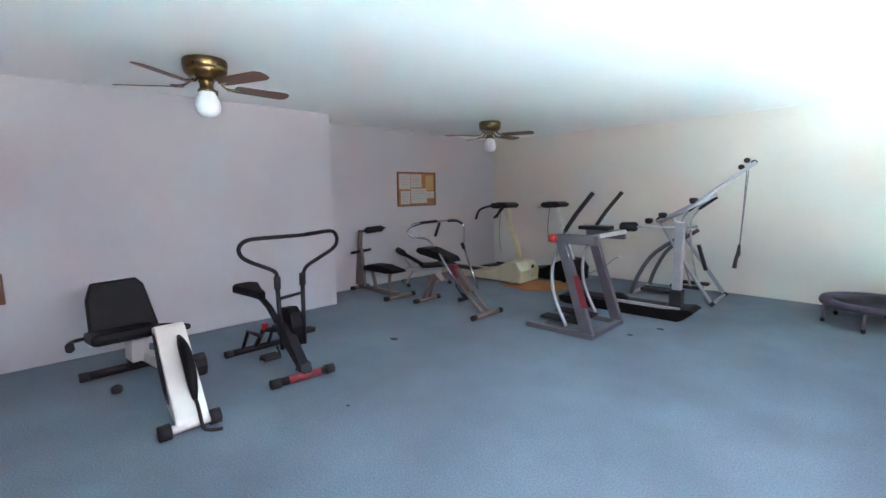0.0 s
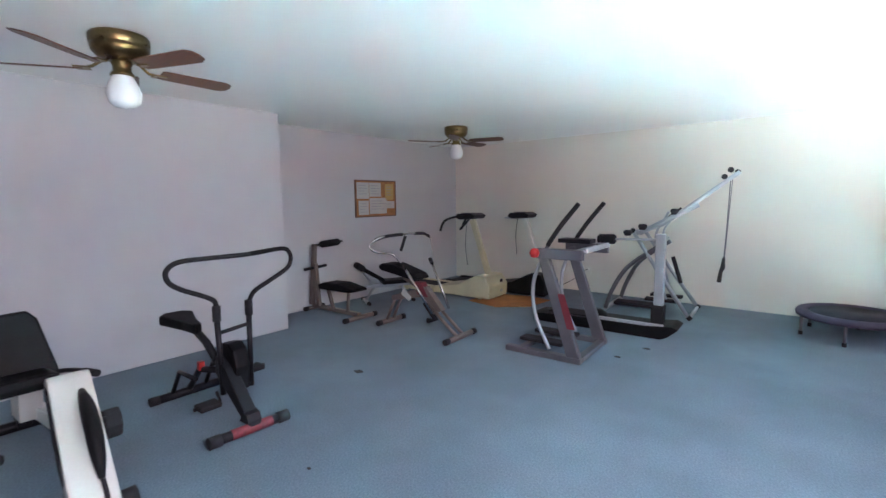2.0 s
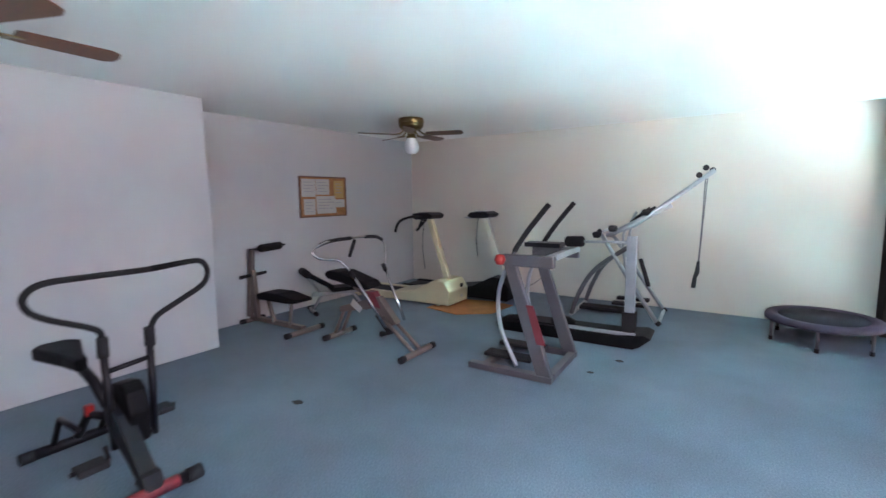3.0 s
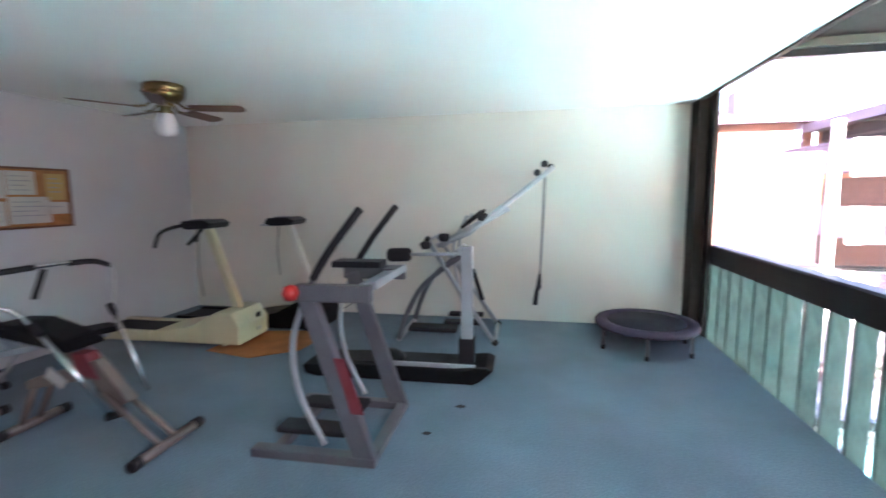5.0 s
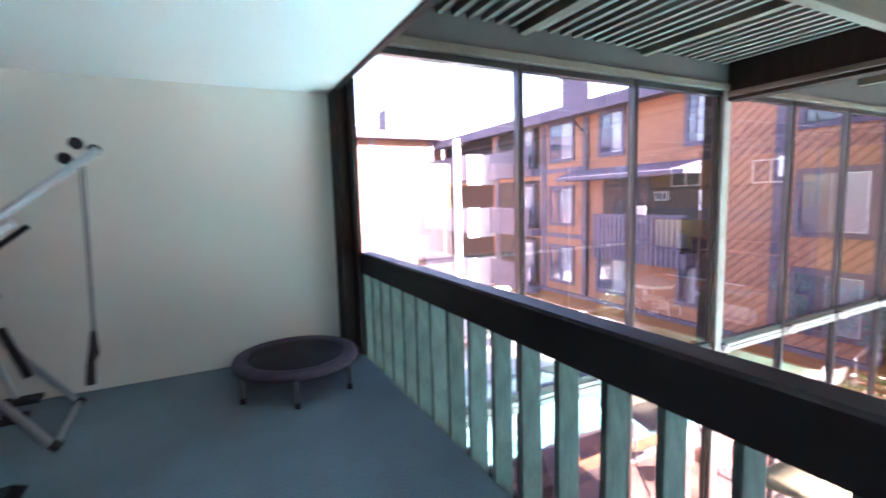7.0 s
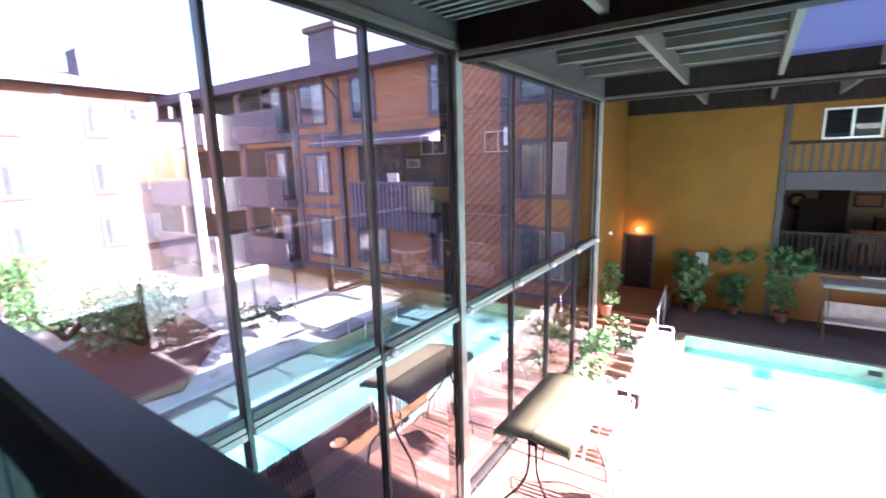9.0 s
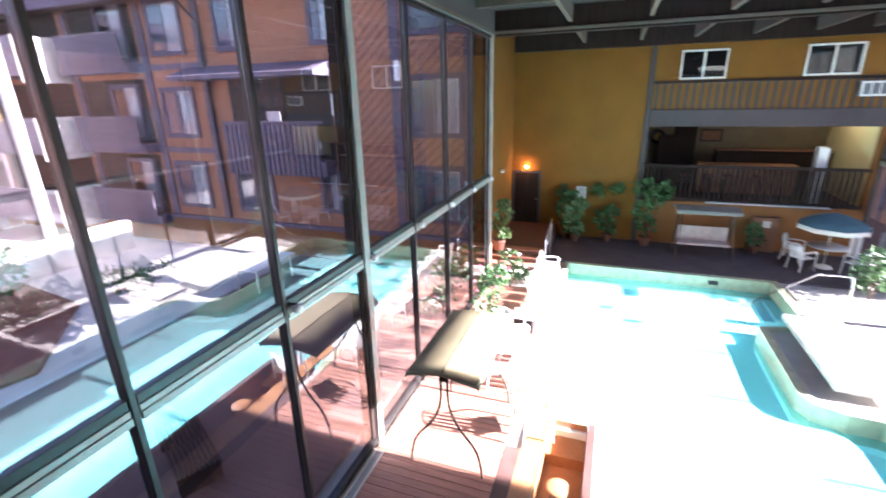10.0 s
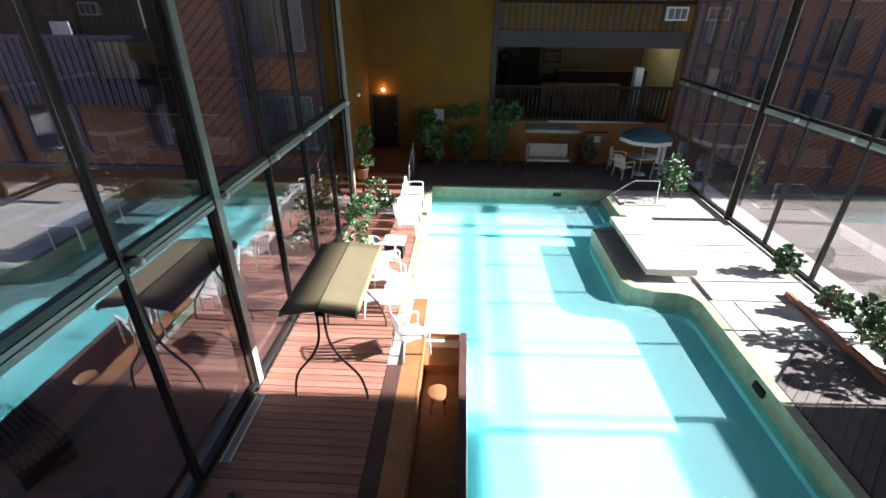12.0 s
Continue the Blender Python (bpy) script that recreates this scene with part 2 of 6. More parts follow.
TRIM = mat("brown_trim", (0.058, 0.046, 0.048), 0.65, var=0.2, scale=2, grain=40, bump=0.2)
TRIM_VIOLET = mat("faded_brown_trim", (0.115, 0.095, 0.135), 0.7, var=0.2, scale=2, grain=40, bump=0.2)
PANEL_BROWN = mat("orange_brown_panel", (0.34, 0.155, 0.085), 0.8, var=0.16, scale=1.2, grain=36, bump=0.35, stretch=(3, 3, 0.6))
ROOFING = mat("roof_shingle", (0.12, 0.085, 0.08), 0.85, var=0.25, scale=3, grain=25, bump=0.5)
# near-black that carries the shade of recesses and unlit rooms in its colour
DARK = mat("interior_shade", (0.02, 0.017, 0.015), 0.8, var=0.3, scale=2, grain=20, bump=0.0)
BLACK = mat("black_steel", (0.016, 0.016, 0.019), 0.4, var=0.2, scale=6, grain=120, bump=0.05, spec=0.25)
VINYL = mat("black_vinyl", (0.010, 0.010, 0.011), 0.48, var=0.2, scale=9, grain=160, bump=0.2, spec=0.12)
FOAM = mat("black_foam_grip", (0.014, 0.014, 0.015), 0.9, var=0.2, scale=20, grain=220, bump=0.4)
RUBBER = mat("black_rubber", (0.018, 0.018, 0.02), 0.8, var=0.2, scale=9, grain=140, bump=0.25)
CREAM = mat("cream_plastic", (0.66, 0.60, 0.40), 0.42, var=0.07, scale=4, grain=90, bump=0.06)
WHITE = mat("white_plastic", (0.74, 0.72, 0.66), 0.42, var=0.06, scale=4, grain=90, bump=0.05)
CHAIR_WHITE = mat("white_resin", (0.80, 0.79, 0.77), 0.45, var=0.05, scale=4, grain=90, bump=0.05)
SILVER = mat("silver_paint", (0.42, 0.44, 0.47), 0.36, 0.35, var=0.1, scale=5, grain=100, bump=0.05)
GREY_STEEL = mat("grey_painted_steel", (0.145, 0.14, 0.155), 0.4, 0.25, var=0.12, scale=5, grain=90, bump=0.06)
TAUPE = mat("taupe_painted_steel", (0.20, 0.155, 0.135), 0.42, 0.15, var=0.15, scale=5, grain=90, bump=0.06)
CHROME = mat("chrome", (0.70, 0.70, 0.70), 0.18, 1.0, var=0.05, scale=5, grain=60, bump=0.02)
RED = mat("red_plastic", (0.50, 0.025, 0.02), 0.35, var=0.1, scale=6, grain=90, bump=0.05)
FADED_RED = mat("faded_red_paint", (0.30, 0.035, 0.045), 0.55, var=0.3, scale=14, grain=60, bump=0.05, tint=(0.05, 0.02, 0.025))
MAROON = mat("maroon_plastic", (0.22, 0.035, 0.045), 0.4, var=0.15, scale=6, grain=90, bump=0.05)
BRASS = mat("antique_brass", (0.27, 0.19, 0.085), 0.3, 1.0, var=0.2, scale=8, grain=70, bump=0.04)
BLADE = mat("walnut_blade", (0.155, 0.062, 0.03), 0.4, var=0.25, scale=6, grain=40, bump=0.12, stretch=(1, 8, 8))
OPAL = mat("opal_glass", (0.82, 0.82, 0.83), 0.25, var=0.02, scale=3, grain=40, bump=0.0)
CORK = mat("cork", (0.45, 0.20, 0.075), 0.9, var=0.22, scale=12, grain=140, bump=0.4)
OAK = mat("oak_frame", (0.20, 0.085, 0.04), 0.5, var=0.2, scale=5, grain=60, bump=0.1)
PAPER = mat("paper", (0.54, 0.52, 0.49), 0.8, var=0.05, scale=5, grain=80, bump=0.03)
PAPER_TAN = mat("tan_paper", (0.52, 0.33, 0.12), 0.8, var=0.08, scale=5, grain=80, bump=0.03)
INK = mat("grey_ink", (0.34, 0.35, 0.38), 0.8, var=0.1, scale=9, grain=60, bump=0.0)
MAT_ORANGE = mat("orange_floor_mat", (0.46, 0.165, 0.045), 0.9, var=0.2, scale=6, grain=110, bump=0.5)
CANVAS = mat("olive_canvas", (0.20, 0.165, 0.092), 0.85, var=0.1, scale=3, grain=180, bump=0.25)
CANVAS_GREY = mat("grey_canvas", (0.20, 0.20, 0.18), 0.85, var=0.12, scale=3, grain=150, bump=0.25)
CUSHION = mat("striped_cushion", (0.50, 0.40, 0.36), 0.85, var=0.15, scale=5, grain=90, bump=0.25)
TEAL = mat("teal_canvas", (0.045, 0.12, 0.16), 0.8, var=0.15, scale=4, grain=120, bump=0.2)
PURPLE = mat("violet_trampoline_pad", (0.075, 0.06, 0.10), 0.7, var=0.2, scale=7, grain=110, bump=0.25)
TRAMP = mat("trampoline_mesh", (0.025, 0.025, 0.036), 0.8, var=0.2, scale=7, grain=200, bump=0.3)
LEAF = leaf_mat("green_leaf", (0.025, 0.075, 0.025), (0.075, 0.16, 0.05))
LEAF_PALE = leaf_mat("pale_leaf", (0.06, 0.13, 0.05), (0.17, 0.25, 0.10))
BARK = mat("bark", (0.10, 0.065, 0.045), 0.9, var=0.3, scale=6, grain=40, bump=0.6)
BARK_BED = mat("red_bark_chips", (0.20, 0.065, 0.045), 0.95, var=0.4, scale=9, grain=45, bump=0.9)
PETAL_PINK = mat("pink_petal", (0.55, 0.08, 0.16), 0.6, var=0.2, scale=9, grain=60, bump=0.0)
PETAL_WHITE = mat("white_petal", (0.80, 0.78, 0.74), 0.6, var=0.1, scale=9, grain=60, bump=0.0)
TERRACOTTA = mat("terracotta", (0.20, 0.08, 0.05), 0.8, var=0.15, scale=5, grain=70, bump=0.3)
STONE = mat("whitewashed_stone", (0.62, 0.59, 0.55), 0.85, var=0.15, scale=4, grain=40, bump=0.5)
BULB_GLOW = glow_mat("amber_bulb", (1.0, 0.42, 0.10), 14.0)
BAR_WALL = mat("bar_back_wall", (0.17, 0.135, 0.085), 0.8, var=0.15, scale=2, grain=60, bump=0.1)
# window backing with an unlit room's dimness put into its colour
ROOM_DIM = mat("dim_room", (0.16, 0.16, 0.21), 0.8, var=0.2, scale=3, grain=40, bump=0.0)
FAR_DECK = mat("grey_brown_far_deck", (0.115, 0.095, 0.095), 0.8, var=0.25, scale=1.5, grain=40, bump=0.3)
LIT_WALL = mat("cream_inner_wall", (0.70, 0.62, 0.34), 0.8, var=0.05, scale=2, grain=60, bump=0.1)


# ---- mesh helpers ----
def place(bm, lo, hi, bevel=0.0):
    """A box between two corners, added to bm."""
    made = bmesh.ops.create_cube(bm, size=1)["verts"]
    for v in made:
        v.co = Vector([lo[i] if v.co[i] < 0 else hi[i] for i in range(3)])
    if bevel:
        es = list({e for v in made for e in v.link_edges})
        bmesh.ops.bevel(bm, geom=es, offset=bevel, segments=2, affect="EDGES", profile=0.6)
    return made


def box(lo, hi, bevel=0.0):
    bm = bmesh.new()
    place(bm, lo, hi, bevel)
    return bm


def tube(bm, pts, r, sides=10, closed=False):
    """A round bar along points, with mitred joints and capped ends."""
    pts = [Vector(p) for p in pts]
    n = len(pts)
    rings = []
    side = None
    for i in range(n):
        a = pts[i - 1] if (i or closed) else pts[i]
        b = pts[(i + 1) % n] if (i < n - 1 or closed) else pts[i]
        d = (b - a).normalized()
        if side is None:
            side = d.orthogonal().normalized()
        else:
            side = (side - d * side.dot(d)).normalized()
        up = d.cross(side)
        rr = r[i] if isinstance(r, (list, tuple)) else r
        rings.append([bm.verts.new(pts[i] + (side * math.cos(k * math.tau / sides) + up * math.sin(k * math.tau / sides)) * rr) for k in range(sides)])
    last = n if closed else n - 1
    for i in range(last):
        a, b = rings[i], rings[(i + 1) % n]
        for k in range(sides):
            f = bm.faces.new((a[k], a[(k + 1) % sides], b[(k + 1) % sides], b[k]))
            f.smooth = True
    if not closed:
        bm.faces.new(rings[0][::-1])
        bm.faces.new(rings[-1])
    return bm


def bar(pts, r, sides=10, closed=False):
    return tube(bmesh.new(), pts, r, sides, closed)


def curve(pts, steps=6, closed=False):
    """A smooth line through points (Catmull-Rom)."""
    pts = [Vector(p) for p in pts]
    n = len(pts)
    out = []
    for i in range(n if closed else n - 1):
        p0 = pts[(i - 1) % n] if (i or closed) else pts[0]
        p1, p2 = pts[i], pts[(i + 1) % n]
        p3 = pts[(i + 2) % n] if (closed or i < n - 2) else pts[-1]
        for k in range(steps):
            t = k / steps
            out.append(0.5 * (2 * p1 + (p2 - p0) * t + (2 * p0 - 5 * p1 + 4 * p2 - p3) * t * t + (3 * p1 - p0 - 3 * p2 + p3) * t ** 3))
    if not closed:
        out.append(pts[-1])
    return out


def lathe(profile, sides=28, at=(0, 0, 0)):
    """A turned body about the upright axis: profile of (radius, height)."""
    bm = bmesh.new()
    rings = []
    for r, z in profile:
        rings.append([bm.verts.new((at[0] + max(r, 1e-4) * math.cos(k * math.tau / sides), at[1] + max(r, 1e-4) * math.sin(k * math.tau / sides), at[2] + z)) for k in range(sides)])
    for a, b in zip(rings, rings[1:]):
        for k in range(sides):
            bm.faces.new((a[k], a[(k + 1) % sides], b[(k + 1) % sides], b[k])).smooth = True
    bm.faces.new(rings[0][::-1])
    bm.faces.new(rings[-1])
    bmesh.ops.recalc_face_normals(bm, faces=bm.faces)
    return bm


def prism(outline, lo, hi, axis="y", bevel=0.0):
    """An outline in a plane, given thickness along an axis."""
    bm = bmesh.new()

    def put(p, q):
        return {"y": (p[0], q, p[1]), "x": (q, p[0], p[1]), "z": (p[0], p[1], q)}[axis]
    a = [bm.verts.new(put(p, lo)) for p in outline]
    b = [bm.verts.new(put(p, hi)) for p in outline]
    bm.faces.new(a)
    bm.faces.new(b[::-1])
    for i in range(len(outline)):
        j = (i + 1) % len(outline)
        bm.faces.new((a[j], a[i], b[i], b[j]))
    bmesh.ops.recalc_face_normals(bm, faces=bm.faces)
    if bevel:
        bmesh.ops.bevel(bm, geom=list(bm.edges), offset=bevel, segments=2, affect="EDGES", profile=0.6)
    return bm


def turned(bm, m):
    bmesh.ops.transform(bm, matrix=m, verts=bm.verts)
    return bm


def mesh_of(name, bm, material):
    me = bpy.data.meshes.new(name)
    bm.to_mesh(me)
    bm.free()
    me.materials.append(material)
    return me


def part(name, bm, material, parent, label=""):
    """One mesh under a thing or a part."""
    ob = new(name, mesh_of(name, bm, material))
    ob.parent = parent
    return tagged(ob, label)


def thing(name, at, label, category, rz=0.0, group="", size=1.0):
    ob = new(name)
    ob.matrix_world = pose(*at, 0, 0, rz) @ Matrix.Diagonal((size, size, size, 1))
    ob.empty_display_size = 0.1
    return tagged(ob, label, category, group)


def single(name, bm, material, label, category, group=""):
    return tagged(new(name, mesh_of(name, bm, material)), label, category, group)


def solid(name, bm, material, label=""):
    """A piece of the setting."""
    return tagged(new(name, mesh_of(name, bm, material)), label, kind="structure")


# ---- exercise room: shell ----
EAST, LEFT, BACK, RETURN, CEILING, EDGE = 7.2, -4.80, -5.42, 3.14, 2.44, 0.79
FLOOR_EDGE = 0.93
DECK_Z, GLASS_Y, RIGHT_Y, FAR_X, MID_Z, TOP_Z = -4.18, 6.95, -4.45, 19.3, -0.855, 2.845

solid("floor", box((-5.7, -3.2, -0.30), (FLOOR_EDGE, EAST, 0)), CARPET, "worn blue green loop pile carpet")
solid("ceiling", box((-5.7, -3.2, CEILING), (EDGE, EAST, 2.62)), CEIL, "white textured ceiling")
solid("wall_east", box((-5.7, EAST, -0.30), (EDGE, 7.36, 2.62)), WALL, "cream painted plaster wall")
solid("wall_left", box((-5.7, -3.2, 0), (LEFT, RETURN, CEILING), 0.004), WALL_GREY_SHADE, "grey painted plaster wall, darkened for light falloff")
solid("wall_alcove", box((-5.7, RETURN, 0), (BACK, EAST, CEILING)), WALL_GREY_SHADE, "grey painted plaster wall of the alcove, darkened for light falloff")
solid("wall_south", box((-5.7, -3.4, -0.30), (EDGE + 0.12, -3.2, 2.62)), WALL, "cream painted plaster wall")
solid("wall_balcony_end", box((EDGE - 0.04, -3.2, -0.30), (EDGE + 0.12, -1.4, 2.62)), WALL, "cream painted plaster wall by the balcony")

solid("trim_ceiling_edge", box((EDGE, -1.4, CEILING - 0.012), (EDGE + 0.05, EAST - 0.02, 3.2), 0.004), BROWN, "dark brown fascia board")
solid("trim_floor_edge", box((FLOOR_EDGE, -1.4, -0.34), (FLOOR_EDGE + 0.012, 6.94, -0.02)), BROWN, "dark brown floor edge board")

# corner pillar between the wall and the glazing
solid("pillar_corner", box((EDGE + 0.002, 6.96, DECK_Z), (0.908, 7.34, 3.2), 0.008), BROWN, "dark stained timber corner pillar")

# balcony railing
rail = thing("balcony_railing", (0, 0, -0.34), "dark timber balcony railing with weathered green slats", "railing")
part("top_rail", prism([(0.945, 1.115), (0.945, 1.289), (0.955, 1.304), (1.055, 1.304), (1.065, 1.289), (1.065, 1.115)], -1.4, 6.93), RAIL_BROWN, rail, "dark brown top rail")
slat_mesh = mesh_of("slat", box((0.950, 0.068, 0.0), (1.060, 0.100, 1.113), 0.004), SLAT)
k = 0
while True:
    y = 6.80 - 0.2405 * k
    if y < -1.3:
        break
    s = new("slat", slat_mesh)
    s.parent = rail
    s.location = (0, y - 0.012, 0.004 * math.sin(k * 2.1))
    s.rotation_euler = (radians(0.5 * math.sin(k * 1.7)), 0, 0)
    k += 1
part("bottom_rail", box((1.064, -1.4, 0.06), (1.095, 6.93, 0.20), 0.005), BROWN, rail)


# ---- atrium: roof ----
solid("ceiling_atrium", box((6.27, 3.05, 3.46), (FAR_X + 0.3, 7.6, 3.50)), SHEET, "brown roof sheeting")
solid("ceiling_atrium_near", box((EDGE + 0.055, -4.7, 3.21), (6.255, 7.5, 3.50)), SHEET, "brown roof sheeting")
sky_ob = thing("skylight", (0, 0, 3.47), "bluish translucent skylight panels between roof beams", "skylight")
for i in range(7):
    x = 6.4 + i * 1.843
    for j in range(5):
        y0 = -4.6 + j * 1.53
        p = part("panel", box((x + 0.001, y0 + 0.001, 0.0), (x + 1.842, y0 + 1.529, 0.012)), SKYLIGHT, sky_ob)

beams = thing("roof_beams", (0, 0, 0), "dark timber roof girders with lighter purlins", "roof beams")
part("edge_beam", box((1.0, 6.80, TOP_Z), (13.75, 7.06, 3.456), 0.006), BEAM, beams)
part("edge_strip", box((1.03, 6.772, TOP_Z - 0.02), (13.70, 6.80, TOP_Z + 0.06), 0.004), PURLIN, beams)
part("edge_beam", box((6.5, RIGHT_Y - 0.1, TOP_Z), (FAR_X, RIGHT_Y + 0.15, 3.456), 0.006), BEAM, beams)
for x, deep in ((6.37, 2.68), (13.70, 2.80)):
    part("girder", box((x - 0.11, RIGHT_Y, deep), (x + 0.13, 6.80, 3.40), 0.008), BROWN, beams)
    part("girder_strip", box((x - 0.15, RIGHT_Y, deep + 0.05), (x - 0.112, 6.78, deep + 0.12), 0.004), PURLIN, beams)
part("girder", box((FAR_X - 0.26, RIGHT_Y, 2.84), (FAR_X - 0.004, 7.40, 3.456), 0.008), BROWN, beams)
rib = mesh_of("rib", box((0, -4.4, 3.155), (0.055, 6.79, 3.208)), RIB)
for i in range(32):
    o = new("rib", rib)
    o.parent = beams
    o.location = (EDGE + 0.12 + i * 0.166, 0, 0)
rib = mesh_of("rib", box((0, 3.12, 3.36), (0.14, 6.78, 3.458)), BEAM)
for i in range(13):
    o = new("rib", rib)
    o.parent = beams
    o.location = (6.75 + i * 0.52, 0, 0)
for x in (2.73, 4.55, 8.2, 10.02, 11.85):
    part("crosspiece", box((x - 0.05, 3.05 if x > 6 else -4.4, 3.20 if x > 6 else 3.09), (x + 0.05, 6.79, 3.40 if x > 6 else 3.207), 0.004), PURLIN, beams)
for y in (4.88, 3.05, 1.4, -0.25, -1.9, -3.3):
    part("purlin", box((EDGE + 0.06, y - 0.05, 2.90), (6.25, y + 0.05, 3.15), 0.005), PURLIN, beams)
    part("purlin", box((6.51, y - 0.05, 3.02), (13.58, y + 0.05, 3.36), 0.005), PURLIN, beams)
    part("purlin", box((13.84, y - 0.05, 3.02), (FAR_X - 0.27, y + 0.05, 3.36), 0.005), PURLIN, beams)


# ---- atrium: glazed walls ----
def glazing(name, y, xs, posts, inward, label, lights):
    """An upright glazed wall along x: mullions, broad posts, middle rail, panes in two tiers."""
    g = thing(name, (0, y, DECK_Z), label, "glass wall")
    h = TOP_Z - DECK_Z
    mid = MID_Z - DECK_Z
    for i, x in enumerate(xs):
        if i in posts:
            part("post", box((x - 0.075, -0.09, 0), (x + 0.075, 0.09, h), 0.006), ALU, g, "weathered metal post")
            part("post_cover", box((x - 0.16, -0.02 - 0.0, 0.0), (x - 0.078, 0.16, h), 0.006), BROWN, g, "dark timber post cover")
        else:
            part("mullion", box((x - 0.026, -0.06, 0), (x + 0.026, 0.06, h), 0.005), ALU_DARK, g)
    for a, b in zip(xs, xs[1:]):
        part("middle_rail", box((a + 0.04, -0.055, mid - 0.10), (b - 0.04, 0.055, mid - 0.045), 0.004), ALU, g)
        part("middle_rail", box((a + 0.04, -0.065, mid - 0.175), (b - 0.04, 0.065, mid - 0.106), 0.004), ALU, g)
        part("middle_rail", box((a + 0.04, -0.045, mid - 0.04), (b - 0.04, 0.045, mid + 0.045), 0.004), ALU_DARK, g)
        part("sill", box((a + 0.04, -0.06, 0), (b - 0.04, 0.06, 0.09), 0.004), ALU_DARK, g)
        part("head", box((a + 0.04, -0.05, h - 0.07), (b - 0.04, 0.05, h - 0.003), 0.004), ALU_DARK, g)
        for lo, hi in ((0.092, mid - 0.177), (mid + 0.047, h - 0.072)):
            p = part("pane", box((a + 0.034, -0.004, lo), (b - 0.034, 0.004, hi)), GLASS, g, "clear tinted pane")
            p.visible_shadow = False
    for x in lights:
        part("ball_lamp", lathe([(0.0, -0.062), (0.04, -0.048), (0.06, -0.012), (0.058, 0.02), (0.035, 0.05), (0.0, 0.06)], 16, (x, inward * 0.13, mid - 0.07)), OPAL, g, "small white ball lamp")
        part("lamp_arm", bar([(x, inward * 0.05, mid - 0.02), (x, inward * 0.13, mid - 0.01)], 0.014, 8), ALU_DARK, g)
    return g


glazing("glass_wall_left", GLASS_Y, [0.936, 2.79, 4.565, 6.38, 8.21, 10.04, 11.87, 13.69], (3, 7), -1, "tall tinted glass wall in dark metal mullions", [4.68, 6.5, 8.36, 10.1, 11.79, 13.51, 14.9])
glazing("glass_wall_right", RIGHT_Y, [6.46, 8.33, 10.16, 12.0, 13.87, 15.7, 17.5, 19.25], (4,), 1, "tall tinted glass wall with white ball lamps", [8.45, 10.46, 12.29, 14.32, 16.3, 18.34])

# out-of-view wall; its opening is added to pass sun to the near pool
wr = bmesh.new()
for lo, hi in (((EDGE + 0.1, DECK_Z - 1.6), (4.0, 3.5)), ((4.0, DECK_Z - 1.6), (6.42, -2.6)), ((4.0, -0.95), (6.42, 3.5))):
    place(wr, (lo[0], RIGHT_Y - 0.2, lo[1]), (hi[0], RIGHT_Y + 0.05, hi[1]))
solid("wall_right_near", wr, STUCCO_DEEP, "brown ochre stucco wall with an added opening for sun")
# unseen window made up to fill that added sun opening
wn3 = tagged(thing("window_3", (4.0, RIGHT_Y - 0.08, -2.6), "unseen added window that lets sun onto the near pool", "window"), kind="structure")
for lo, hi in (((0, 0, 0), (0.06, 0.06, 1.65)), ((2.37, 0, 0), (2.42, 0.06, 1.65)), ((0.06, 0, 0), (2.37, 0.06, 0.06)), ((0.06, 0, 1.59), (2.37, 0.06, 1.65))):
    part("window_frame", box(lo, hi, 0.004), ALU_DARK, wn3)
part("pane", box((0.06, 0.026, 0.06), (2.37, 0.034, 1.59)), GLASS, wn3).visible_shadow = False
solid("wall_under_balcony", box((EDGE - 0.2, RIGHT_Y, DECK_Z - 1.6), (EDGE - 0.002, 7.2, -0.302)), STUCCO_DEEP, "brown ochre stucco wall below the balcony")
solid("wall_right_end", box((EDGE - 0.2, RIGHT_Y - 0.2, -0.30), (EDGE + 0.10, -3.402, 3.5)), STUCCO_DEEP, "brown ochre stucco wall")
solid("wall_return", box((13.77, 7.42, DECK_Z - 0.1), (FAR_X + 0.2, 7.62, 3.5)), STUCCO, "ochre stucco wall")
solid("wall_return_end", box((13.77, 6.90, DECK_Z), (13.98, 7.418, 3.2), 0.006), STUCCO, "ochre stucco wall end")

# ---- atrium: far wall ----
solid("wall_far", box((FAR_X, 2.65, DECK_Z - 0.1), (FAR_X + 0.25, 7.418, 3.5)), STUCCO, "ochre stucco wall with plants at its foot")
solid("wall_far_post", box((FAR_X - 0.06, 2.48, DECK_Z), (FAR_X + 0.2, 2.645, 3.3), 0.006), TRIM, "dark brown timber post")
solid("wall_far_upper", box((FAR_X, -4.5, 1.69), (FAR_X + 0.25, 2.475, 3.5)), STUCCO, "ochre stucco wall above the bar")
solid("trim_far_band", box((FAR_X - 0.05, -4.5, 1.59), (FAR_X + 0.1, 2.475, 1.687), 0.005), BROWN, "dark brown beam")
bat = thing("batten_panel", (FAR_X, 0, 0.73), "ochre panel with upright brown battens", "panel")
part("board", box((0.0, -4.3, 0.0), (0.12, 2.47, 0.858)), STUCCO, bat)
bat_mesh = mesh_of("batten", box((-0.035, -0.05, 0.0), (-0.001, 0.05, 0.856), 0.004), TRIM)
for i in range(28):
    b = new("batten", bat_mesh)
    b.parent = bat
    b.location = (0, 2.34 - i * 0.235, 0)
solid("trim_far_fascia", box((FAR_X - 0.06, -4.3, 0.16), (FAR_X + 0.12, 2.475, 0.726), 0.005), TRIM, "dark slate brown fascia")
solid("wall_far_right", box((FAR_X, -4.5, DECK_Z), (FAR_X + 0.25, -4.30, 1.585)), STUCCO_DEEP, "brown wall end")
